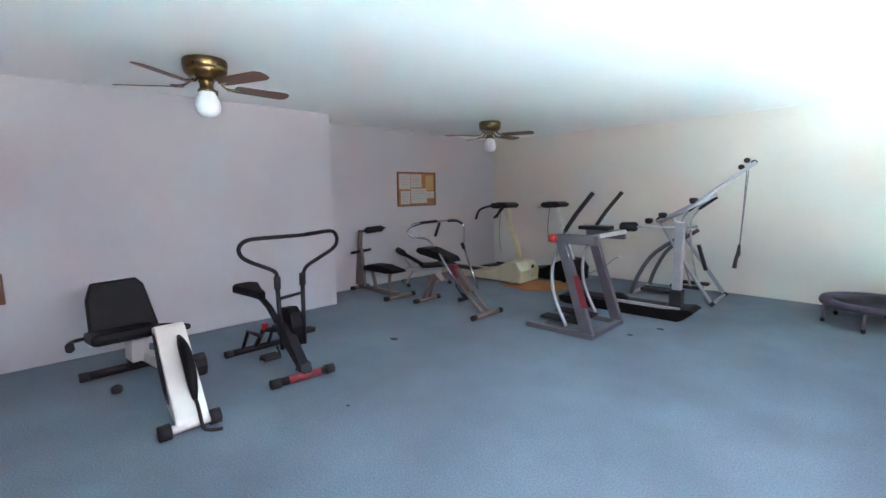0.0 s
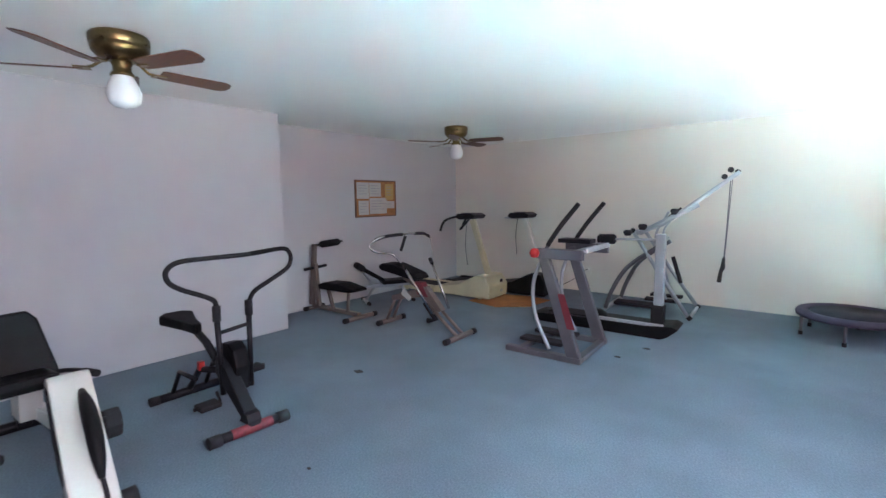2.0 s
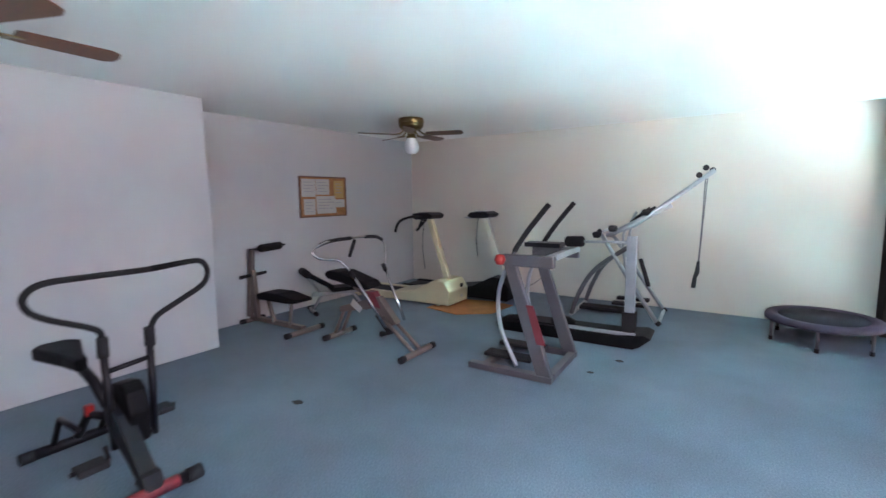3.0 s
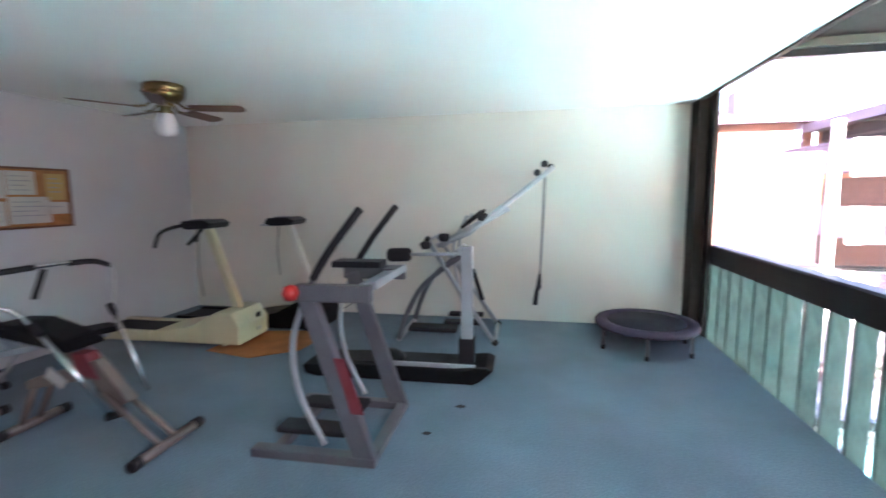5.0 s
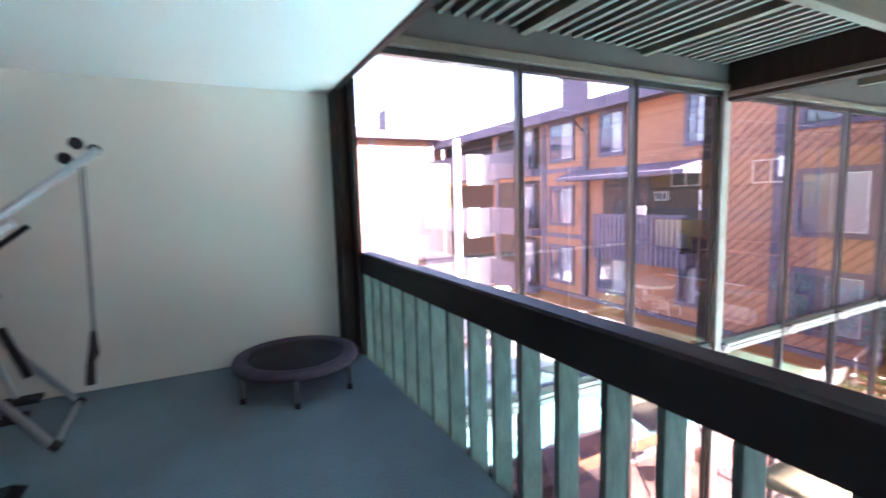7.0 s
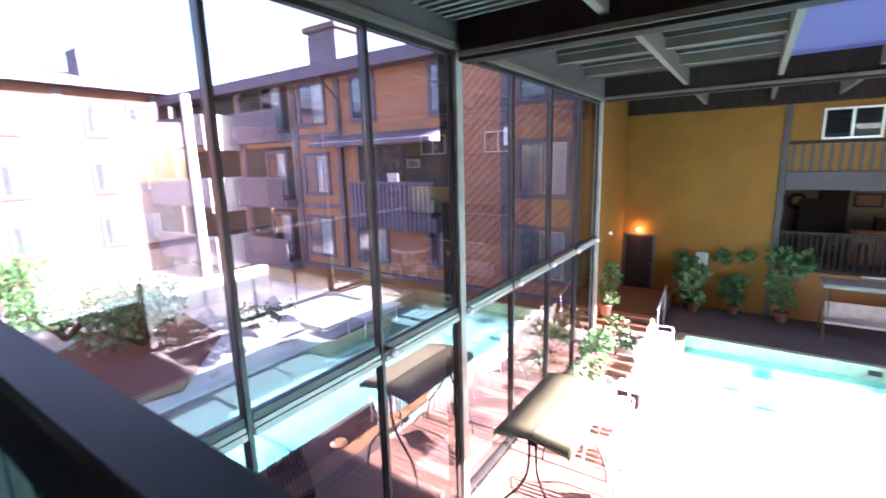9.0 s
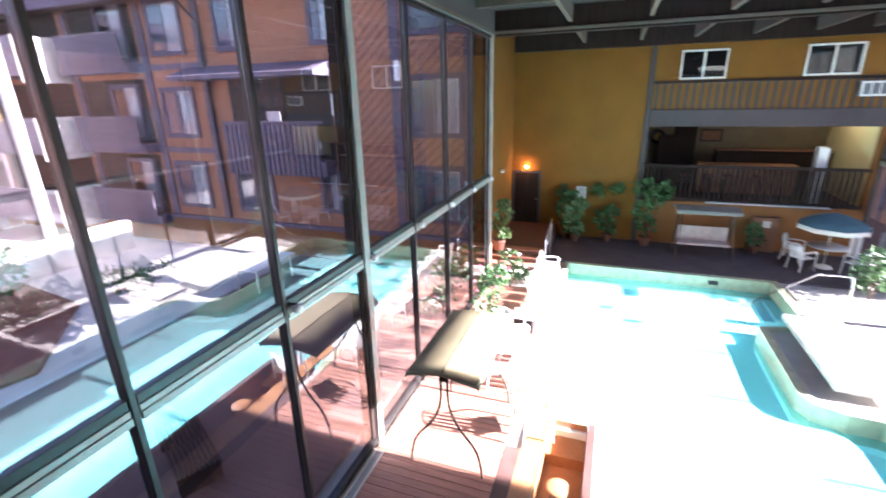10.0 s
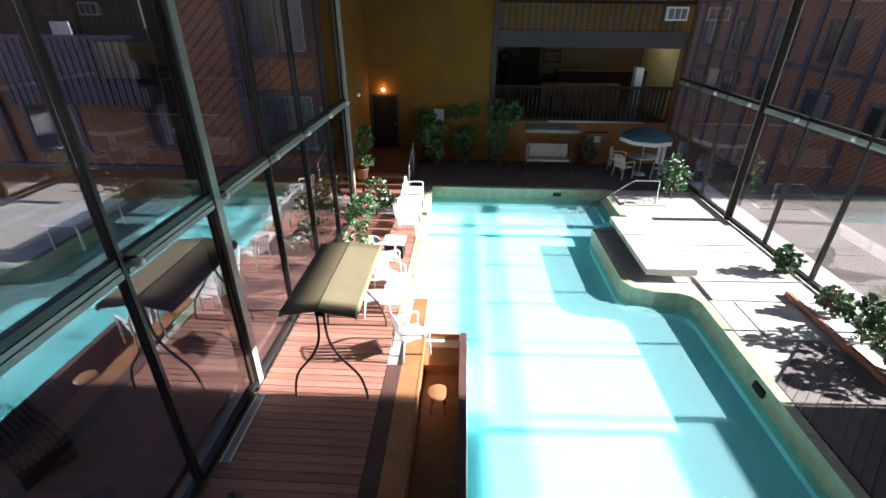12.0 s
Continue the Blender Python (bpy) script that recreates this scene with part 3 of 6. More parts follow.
solid("wall_far_lower", box((FAR_X, -4.298, DECK_Z - 0.1), (FAR_X + 0.2, 2.475, -2.52)), STUCCO_DEEP, "brown ochre wall below the bar")
solid("floor_bar", box((FAR_X + 0.2, -4.4, -2.62), (23.5, 2.6, -2.50)), TRIM, "dark floor of the bar")
# the bar's gloom is put into near-black and dimmed wall colours
solid("wall_bar_back", box((23.3, -4.4, -2.50), (23.5, 2.6, 1.2)), BAR_WALL, "ochre bar wall, dimmed in its colour")
solid("wall_bar_left", box((FAR_X + 0.26, 2.5, -2.50), (23.3, 2.7, 1.2)), DARK, "bar wall with the room's gloom in its colour")
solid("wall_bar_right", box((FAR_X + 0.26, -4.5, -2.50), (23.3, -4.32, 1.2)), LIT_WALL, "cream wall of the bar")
solid("ceiling_bar", box((FAR_X + 0.26, -4.4, 1.2), (23.5, 2.7, 1.35)), DARK, "bar ceiling with the room's gloom in its colour")
br = thing("bar_railing", (FAR_X, 0, -2.50), "dark timber railing along the raised bar", "railing")
part("top_rail", box((-0.04, -4.28, 1.22), (0.10, 2.46, 1.32), 0.006), BROWN, br)
part("lower_rail", box((-0.02, -4.28, 0.0), (0.08, 2.46, 0.10), 0.006), BROWN, br)
part("ledge", box((-0.12, -3.4, -0.03), (-0.045, 0.3, 0.025), 0.004), SILVER, br, "pale metal ledge")
post_mesh = mesh_of("baluster", box((0.0, -0.045, 0.102), (0.05, 0.045, 1.218), 0.004), BROWN)
for i in range(42):
    b = new("baluster", post_mesh)
    b.parent = br
    b.location = (0, 2.40 - i * 0.157, 0)

for n, (y0, y1) in enumerate(((0.30, 1.70), (-3.31, -1.84))):
    w = tagged(thing("window_%d" % (n + 1), (FAR_X - 0.004, y0, 1.715), "white framed sliding window in an ochre wall", "window"), kind="structure")
    wd, ht = y1 - y0, 0.93
    for lo, hi in (((-0.05, 0, 0), (0, 0.06, ht)), ((-0.05, wd - 0.06, 0), (0, wd, ht)), ((-0.05, 0.06, 0), (0, wd - 0.06, 0.06)), ((-0.05, 0.06, ht - 0.06), (0, wd - 0.06, ht)), ((-0.055, wd / 2 - 0.035, 0.06), (0, wd / 2 + 0.035, ht - 0.06))):
        part("window_frame", box(lo, hi, 0.004), WHITE, w)
    part("pane", box((-0.02, 0.06, 0.06), (-0.012, wd / 2 - 0.035, ht - 0.06)), GLASS_CLEAR, w)
    part("pane", box((-0.02, wd / 2 + 0.035, 0.06), (-0.012, wd - 0.06, ht - 0.06)), GLASS_CLEAR, w)
    # dark sheet painted as the unlit room behind the panes
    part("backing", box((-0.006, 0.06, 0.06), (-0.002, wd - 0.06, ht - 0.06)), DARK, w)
ac = thing("air_conditioner", (FAR_X - 0.038, -4.10, 1.07), "white window air conditioner with louvred front", "air conditioner")
part("case", box((-0.16, 0, 0), (0, 0.74, 0.44), 0.012), WHITE, ac)
for i in range(3):
    part("grille", box((-0.168, 0.06 + i * 0.22, 0.06), (-0.158, 0.24 + i * 0.22, 0.38), 0.004), GREY_STEEL, ac)

# ---- atrium: ground ----
pool_out = [(1.3, 3.45), (7.87, 3.45), (7.87, 4.70), (16.0, 4.70), (16.0, -1.25), (13.1, -1.25), (12.75, -0.15), (10.05, -0.15), (9.75, -0.30), (9.58, -0.75), (9.55, -1.25), (9.42, -1.50), (9.15, -1.60), (1.3, -1.55)]


def ring(outline, holes_z, z, name, material, outer):
    """A flat sheet with a hole: outline cut out of a rectangle, filled by triangles."""
    bm = bmesh.new()
    loops = []
    for poly in (outer, outline):
        vs = [bm.verts.new((x, y, z)) for x, y in poly]
        loops += [bm.edges.new((vs[i], vs[(i + 1) % len(vs)])) for i in range(len(vs))]
    bmesh.ops.triangle_fill(bm, use_beauty=True, edges=loops, normal=(0, 0, 1))
    bmesh.ops.recalc_face_normals(bm, faces=bm.faces)
    ext = bmesh.ops.extrude_face_region(bm, geom=list(bm.faces))
    for v in ext["geom"]:
        if isinstance(v, bmesh.types.BMVert):
            v.co.z -= holes_z
    bmesh.ops.recalc_face_normals(bm, faces=bm.faces)
    return solid(name, bm, material)


floor_outer = [(EDGE, RIGHT_Y), (FAR_X + 0.2, RIGHT_Y), (FAR_X + 0.2, 7.42), (EDGE, 7.42)]
hole = [(1.3, 4.28), (7.87, 4.28)] + pool_out[2:]
tagged(ring(hole, 0.10, DECK_Z - 0.045, "pavement_pool", CONCRETE, floor_outer), "pale sunlit concrete pool surround")

basin = bmesh.new()
top_z, bot_z = DECK_Z - 0.145, DECK_Z - 0.70
ta = [basin.verts.new((x, y, top_z)) for x, y in pool_out]
tb = [basin.verts.new((x, y, bot_z)) for x, y in pool_out]
for i in range(len(pool_out)):
    j = (i + 1) % len(pool_out)
    basin.faces.new((ta[i], ta[j], tb[j], tb[i]))
basin.faces.new(tb)
bmesh.ops.recalc_face_normals(basin, faces=basin.faces)
bmesh.ops.solidify(basin, geom=list(basin.faces), thickness=-0.12)
solid("pool_basin", basin, PLASTER, "pale turquoise plastered pool basin")
band = bmesh.new()


def offset(poly, d):
    """The outline moved inwards by d."""
    out = []
    n = len(poly)
    area = sum(poly[i][0] * poly[(i + 1) % n][1] - poly[(i + 1) % n][0] * poly[i][1] for i in range(n))
    sgn = 1 if area > 0 else -1
    for i in range(n):
        a, b, c = Vector(poly[i - 1]), Vector(poly[i]), Vector(poly[(i + 1) % n])
        n1 = Vector((-(b - a).y, (b - a).x)).normalized() * sgn
        n2 = Vector((-(c - b).y, (c - b).x)).normalized() * sgn
        m = (n1 + n2)
        m = m / max(m.length_squared / 2, 0.4)
        out.append((b.x + m.x * d, b.y + m.y * d))
    return out


inner = offset(pool_out, 0.03)
o1 = [band.verts.new((x, y, DECK_Z - 0.55)) for x, y in inner]
o2 = [band.verts.new((x, y, DECK_Z + 0.012)) for x, y in inner]
outer_edge = offset(pool_out, -0.16)
o3 = [band.verts.new((x, y, DECK_Z + 0.012)) for x, y in outer_edge]
o4 = [band.verts.new((x, y, DECK_Z - 0.045)) for x, y in outer_edge]
for i in range(2, len(inner)):
    j = (i + 1) % len(inner)
    band.faces.new((o1[i], o1[j], o2[j], o2[i]))
    band.faces.new((o2[i], o2[j], o3[j], o3[i]))
    band.faces.new((o3[i], o3[j], o4[j], o4[i]))
bmesh.ops.recalc_face_normals(band, faces=band.faces)
solid("trim_pool_coping", band, TILE_BAND, "greenish tiled pool edge")
wat = bmesh.new()
wat.faces.new([wat.verts.new((x, y, DECK_Z - 0.36)) for x, y in offset(pool_out, 0.034)])
bmesh.ops.recalc_face_normals(wat, faces=wat.faces)
wo = solid("water", wat, WATER, "clear turquoise pool water")
wo.visible_shadow = False
for i in range(4):
    solid("pool_step", box((14.25, -1.24 + 0.3 * i, DECK_Z - 0.70), (15.6, -0.95 + 0.3 * i, DECK_Z - 0.40 - 0.075 * i), 0.02), PLASTER, "white plastered pool step")
for n, (x, y) in enumerate(((6.85, -1.535), (15.99, 0.3))):
    single("skimmer", box((x - 0.14, y - 0.02, DECK_Z - 0.24), (x + 0.14, y + 0.03, DECK_Z - 0.10), 0.006) if n == 0 else box((x - 0.03, y - 0.14, DECK_Z - 0.24), (x + 0.02, y + 0.14, DECK_Z - 0.10), 0.006), RUBBER, "black skimmer mouth in the pool edge", "skimmer")

# raised concrete slab beside the pool
slab = thing("concrete_slab", (10.04, -1.82, DECK_Z - 0.045), "raised pale concrete slab overhanging the pool", "slab")
part("plinth", box((0.30, 0.02, 0), (2.9, 0.75, 0.20)), CONCRETE, slab)
part("top", box((0, 0, 0.20), (3.05, 1.16, 0.335), 0.02), CONCRETE, slab)
for i, (x0, x1, y0, y1) in enumerate(((8.0, 9.3, -2.3, -4.35), (8.0, 9.3, -1.78, -2.28), (9.32, 11.6, -1.87, -4.35), (11.62, 13.3, -1.87, -4.35), (14.75, 16.0, -1.5, -3.0))):
    solid("pavement_flag", box((x0 + 0.012, min(y0, y1) + 0.012, DECK_Z - 0.044), (x1 - 0.012, max(y0, y1) - 0.012, DECK_Z + 0.006), 0.006), CONCRETE, "pale concrete flagstone")

# timber decks: separate boards
deck_l = tagged(thing("deck_left", (0, 0, DECK_Z - 0.044), "reddish brown board deck beside the pool", "deck"), kind="structure")
part("border", box((EDGE + 0.02, 4.60, 0), (6.9, 4.84, 0.05), 0.006), DECK_EDGE, deck_l, "dark brown border board")
part("ledge", box((4.0, 4.285, 0), (9.0, 4.595, 0.046), 0.006), TROUGH, deck_l, "varnished timber ledge")
board_mesh = mesh_of("board", box((-0.066, 4.845, 0), (0.066, 6.84, 0.044), 0.005), DECK)
for i in range(90):
    b = new("board", board_mesh)
    b.parent = deck_l
    b.location = (EDGE + 0.12 + i * 0.1405, 0, 0.0015 * math.sin(i * 2.3))
deck_r = tagged(thing("deck_right", (0, 0, DECK_Z - 0.044), "grey weathered boards laid in a chevron", "deck"), kind="structure")
for s0, s1, way in ((-1.78, -3.05, 1), (-3.06, -4.33, -1)):
    wv = abs(s1 - s0)
    chev = prism([(0.006, s0), (0.194, s0), (0.194 + wv, s1), (0.006 + wv, s1)] if way > 0 else [(0.006 + wv, s0), (0.194 + wv, s0), (0.194, s1), (0.006, s1)], 0.0, 0.044, "z")
    cm = mesh_of("board", chev, GREY_BOARD)
    for i in range(30):
        b = new("board", cm)
        b.parent = deck_r
        b.location = (0.85 + i * 0.2, 0, 0.001 * math.sin(i * 1.9))

# varnished sunken bench between deck and pool
solid("wall_well", box((1.3, 3.585, DECK_Z - 1.2), (7.868, 4.278, DECK_Z - 0.52)), TROUGH, "varnished timber floor of the sunken well")
solid("wall_pool_side", box((1.3, 3.455, DECK_Z - 1.2), (7.868, 3.583, DECK_Z + 0.006)), DECK_EDGE, "grey brown wall between well and pool")
tr = thing("bench_well", (1.3, 3.585, DECK_Z - 0.52), "varnished timber bench in a sunken well beside the pool", "bench")
part("side", box((0, 0.655, 0.0), (6.56, 0.69, 0.512), 0.004), TROUGH, tr)
part("end", box((6.53, 0.004, 0.0), (6.564, 0.653, 0.50), 0.004), TROUGH, tr)
part("seat", box((5.95, 0.004, 0.0), (6.528, 0.653, 0.24), 0.008), TROUGH, tr)
part("floor_board", box((0.0, 0.004, 0.0), (5.948, 0.653, 0.02), 0.004), TROUGH, tr)

# steps up to a landing by the far wall
st = tagged(thing("stairs", (15.0, 5.50, DECK_Z - 0.044), "brown timber steps up to a landing", "stairs"), kind="structure")
for i in range(3):
    part("riser", box((0.32 * i, 0, 0), (0.32 * i + 0.30, 1.9, 0.17 * (i + 1) - 0.035)), DECK_EDGE, st)
    part("tread", box((0.32 * i - 0.03, 0, 0.17 * (i + 1) - 0.033), (0.32 * i + 0.312, 1.9, 0.17 * (i + 1)), 0.006), DECK, st)
part("landing", box((0.94, 0, 0), (4.29, 1.9, 0.51)), DECK_EDGE, st)
far_deck = solid("pavement_far", box((16.18, -4.3, DECK_Z - 0.044), (FAR_X - 0.002, 5.48, DECK_Z + 0.016)), FAR_DECK, "dark brown deck behind the pool")


# ---- exercise room: things ----
def ceiling_fan(at, turn, size):
    f = thing("ceiling_fan", at, "brass ceiling fan with walnut blades and an opal globe", "ceiling fan", turn, "ceiling fans", size)
    part("canopy", lathe([(0.06, 0.0), (0.150, 0.0), (0.158, -0.012), (0.158, -0.055), (0.15, -0.062), (0.156, -0.068), (0.150, -0.10), (0.118, -0.135), (0.05, -0.148)], 32), BRASS, f, "brass motor housing")
    part("light_fitter", lathe([(0.05, -0.14), (0.058, -0.16), (0.05, -0.175), (0.048, -0.205), (0.062, -0.222), (0.066, -0.236), (0.03, -0.238)], 24), BRASS, f)
    part("globe", lathe([(0.045, -0.226), (0.06, -0.245), (0.083, -0.295), (0.094, -0.34), (0.084, -0.39), (0.055, -0.42), (0.0, -0.43)], 24), OPAL, f, "white opal glass globe")
    for i in range(5):
        rot = Matrix.Translation((0, 0, -0.03)) @ Matrix.Rotation(math.radians(20 + 72 * i), 4, "Z")
        arm = bar([(0.09, 0, -0.112), (0.15, 0.012, -0.158), (0.19, 0.0, -0.165)], 0.009, 8)
        place(arm, (0.17, -0.04, -0.172), (0.245, 0.04, -0.164), 0.003)
        blade = part("blade", turned(prism([(0.20, -0.052), (0.235, -0.06), (0.60, -0.068), (0.645, -0.045), (0.655, 0.0), (0.645, 0.045), (0.60, 0.068), (0.235, 0.06), (0.20, 0.052)], -0.170, -0.163, "z", 0.002), rot @ Matrix.Rotation(radians(-12), 4, "X")), BLADE, f, "walnut veneered fan blade")
        part("blade_arm", turned(arm, rot), BRASS, blade, "ornate brass blade arm")
    return f


ceiling_fan((-3.35, 1.25, CEILING), 0, 0.96)
ceiling_fan((-3.91, 5.23, CEILING), 0, 1.0)

# notice board
nb = thing("notice_board", (BACK + 0.001, 5.135, 1.502), "cork notice board in an oak frame with pinned papers", "notice board")
W2, H2 = 0.404, 0.262
part("cork", box((0, -W2, -H2), (0.012, W2, H2)), CORK, nb)
for lo, hi in (((0, -W2 - 0.02, -H2 - 0.02), (0.022, -W2, H2 + 0.02)), ((0, W2, -H2 - 0.02), (0.022, W2 + 0.02, H2 + 0.02)), ((0, -W2, H2), (0.022, W2, H2 + 0.02)), ((0, -W2, -H2 - 0.02), (0.022, W2, -H2))):
    part("board_frame", box(lo, hi, 0.003), OAK, nb)
for y0, y1, z0, z1, m in ((-0.39, -0.15, 0.0, 0.245, PAPER), (-0.14, 0.10, 0.03, 0.245, PAPER), (0.19, 0.37, -0.02, 0.23, PAPER_TAN), (-0.36, -0.16, -0.245, -0.03, PAPER), (-0.14, 0.22, -0.235, 0.01, PAPER), (0.18, 0.39, -0.155, -0.04, PAPER)):
    pp = part("paper", box((0.0125, y0, z0), (0.0145, y1, z1)), m, nb, "pinned sheet of paper")
    rows = int((z1 - z0) / 0.042)
    for r in range(1, rows):
        yb = y0 + 0.03
        part("text_line", box((0.0147, yb, z1 - r * 0.042 - 0.008), (0.0153, yb + (y1 - y0 - 0.06) * (0.6 + 0.4 * ((r * 7) % 5) / 4), z1 - r * 0.042)), INK, pp)

# wall socket with a lead
so = thing("wall_socket", (-2.80, EAST - 0.001, 0.34), "white double wall socket with a black lead", "socket")
part("plate", box((-0.037, -0.008, -0.058), (0.037, 0, 0.058), 0.003), WHITE, so)
part("plug", box((-0.014, -0.04, 0.004), (0.014, -0.0085, 0.036), 0.004), WHITE, so)
part("lead", bar(curve([(0, -0.038, 0.02), (-0.08, -0.06, -0.02), (-0.22, -0.10, -0.16), (-0.42, -0.18, -0.27), (-0.6, -0.28, -0.328)]), 0.005, 6), RUBBER, so)
single("wall_box", box((LEFT + 0.001, -0.13, 0.59), (LEFT + 0.07, 0.035, 0.84), 0.006), OAK, "small brown wooden box fixed to a grey wall", "wall box")


def foot(parent, x, y0, y1, r=0.03, m=TAUPE, z=None):
    z = r if z is None else z
    f = part("foot_bar", bar([(x, y0, z), (x, y1, z)], r, 14), m, parent)
    for y, s in ((y0, -1), (y1, 1)):
        part("end_cap", bar([(x, y - s * 0.05, z), (x, y + s * 0.012, z)], r * 1.22 if z > r * 1.1 else r * 1.0 + 0.002, 14), RUBBER, f, "black rubber cap")
    return f


# recumbent cycle
a = thing("recumbent_bike", (-3.353, 0.757, 0), "white and black recumbent exercise bike on the carpet", "exercise bike", 1, size=1.045)
lean = Matrix.Identity(4)
lean[1][0], lean[1][3] = -0.11, 0.077
part("shell", turned(prism([(0.70, 0.05), (0.68, 0.09), (0.13, 0.505), (0.08, 0.52), (-0.04, 0.49), (-0.06, 0.44), (0.12, 0.20), (0.42, 0.06), (0.50, 0.05)], -0.075, 0.108, "y", 0.014), lean), WHITE, a, "white slanting plastic drive shell")
part("inlay", turned(prism([(0.42, 0.24), (0.12, 0.47), (0.0, 0.46), (0.14, 0.26), (0.32, 0.14), (0.46, 0.12)], -0.081, -0.073, "y"), lean), VINYL, a, "black side inlay")
part("badge", turned(prism([(0.50, 0.17), (0.44, 0.21), (0.42, 0.15), (0.48, 0.12)], -0.0795, -0.073, "y"), lean), GREY_STEEL, a)
fly = []
for i in range(9):
    t = i / 8
    fly.append(Vector((0.60 - 0.40 * t + 0.060 * math.sin(math.pi * t), 0.052, 0.155 + 0.30 * t + 0.055 * math.sin(math.pi * t))))
part("flywheel", turned(bar(fly, [0.014, 0.026, 0.033, 0.036, 0.037, 0.036, 0.033, 0.026, 0.014], 12), lean), VINYL, a, "black flywheel guard")
part("strap", bar(curve([(0.615, 0.062, 0.16), (0.66, 0.06, 0.12), (0.71, 0.055, 0.06), (0.735, 0.06, 0.02), (0.77, 0.09, 0.012), (0.80, 0.14, 0.012)]), 0.010, 8), RUBBER, a, "black strap")
part("front_foot", bar([(0.675, -0.13, 0.045), (0.675, 0.14, 0.045)], 0.026, 12), WHITE, a)
for y in (-0.13, 0.14):
    part("wheel", bar([(0.675, y - 0.03, 0.046), (0.675, y + 0.03, 0.046)], 0.046, 18), RUBBER, a)
part("beam", prism([(0.20, 0.22), (0.10, 0.30), (-0.40, 0.22), (-0.70, 0.16), (-0.70, 0.09), (-0.40, 0.14)], 0.02, 0.09, "y", 0.006), WHITE, a)
part("seat_post", prism([(-0.42, 0.15), (-0.36, 0.40), (-0.60, 0.40), (-0.66, 0.13)], -0.055, 0.055, "y", 0.008), WHITE, a)
foot(a, -0.72, -0.33, 0.24, 0.034, BLACK)
part("rear_neck", box((-0.75, -0.035, 0.03), (-0.66, 0.035, 0.16), 0.006), BLACK, a)
part("seat", turned(box((-0.21, -0.21, -0.04), (0.21, 0.21, 0.04), 0.035), Matrix.Translation((-0.38, -0.10, 0.40)) @ Matrix.Rotation(radians(-8), 4, "Y")), VINYL, a, "black padded seat")
part("backrest", turned(prism([(-0.24, 0.03), (-0.235, 0.30), (-0.19, 0.43), (0.13, 0.44), (0.18, 0.38), (0.25, 0.02), (0.20, -0.03), (-0.2, -0.03)], -0.035, 0.035, "x", 0.02), Matrix.Translation((-0.54, -0.06, 0.365)) @ Matrix.Rotation(radians(-14), 4, "Y") @ Matrix.Diagonal((1, 0.9, 0.93, 1))), VINYL, a, "black padded backrest")
part("side_handle", bar(curve([(-0.20, -0.42, 0.41), (-0.42, -0.40, 0.39), (-0.50, -0.30, 0.385), (-0.50, 0.08, 0.385), (-0.42, 0.21, 0.39), (-0.16, 0.25, 0.42)]), 0.014, 10), BLACK, a)
part("grip", bar([(-0.30, -0.412, 0.402), (-0.18, -0.422, 0.414)], 0.026, 12), FOAM, a)
part("grip", bar([(-0.28, 0.235, 0.405), (-0.12, 0.255, 0.425)], 0.022, 12), FOAM, a)
cr = part("crank", bar([(0.20, 0.14, 0.27), (0.20, 0.19, 0.27), (0.12, 0.195, 0.20), (0.12, 0.23, 0.20)], 0.012, 8), BLACK, a)
part("pedal", turned(prism([(0.06 * math.cos(i * 0.6981), 0.085 * math.sin(i * 0.6981)) for i in range(9)], 0.20, 0.28, "y", 0.008), Matrix.Translation((0.12, 0, 0.20))), RUBBER, cr)
single("dumbbell_end", lathe([(0.0, 0.0), (0.032, 0.0), (0.036, 0.012), (0.036, 0.04), (0.02, 0.055), (0.0, 0.056)], 16, (-3.671, 0.562, 0)), RUBBER, "small black rubber cap lying on the carpet", "rubber cap")

# upright cycle with moving arms
b = thing("upright_bike", (-3.177, 1.72, 0), "black upright exercise bike with tall moving arms", "exercise bike", 0.7, size=1.038)
ff = part("front_foot", bar([(0.30, -0.30, 0.035), (0.33, 0.13, 0.035)], 0.030, 14), BLACK, b)
part("stripe", bar([(0.307, -0.20, 0.036), (0.325, 0.05, 0.036)], 0.0315, 14), FADED_RED, ff, "faded red stripe")
for p, q in (((0.298, -0.33, 0.035), (0.302, -0.26, 0.035)), ((0.329, 0.09, 0.035), (0.332, 0.16, 0.035))):
    part("end_cap", bar([p, q], 0.036, 14), RUBBER, ff)
part("column", prism([(0.345, 0.055), (0.27, 0.055), (-0.08, 0.30), (-0.06, 0.42), (0.06, 0.36)], -0.10, -0.02, "y", 0.01), BLACK, b, "black steel front column")
part("column_plate", prism([(0.33, 0.062), (0.22, 0.062), (0.27, 0.13), (0.31, 0.12)], -0.103, -0.017, "y"), BLACK, b)
part("shroud", prism([(0.10, 0.20), (0.12, 0.36), (0.09, 0.47), (0.03, 0.51), (-0.08, 0.49), (-0.16, 0.38), (-0.14, 0.24), (-0.02, 0.15)], -0.055, 0.045, "y", 0.02), VINYL, b, "black plastic drive shroud")
for y, sgn in ((-0.10, -1), (0.115, 1)):
    arm = part("arm", bar([(0.0, y - 0.012 * sgn, 0.17), (0.0, y, 0.70)], 0.018, 12), BLACK, b, "black moving arm")
    part("collar", bar([(0.0, y, 0.66), (0.0, y + 0.002, 0.76)], 0.026, 12), RUBBER, arm)
    cr = part("pivot", bar([(0.0, y - 0.012 * sgn, 0.19), (0.0, 0.0, 0.19)], 0.014, 8), BLACK, b)
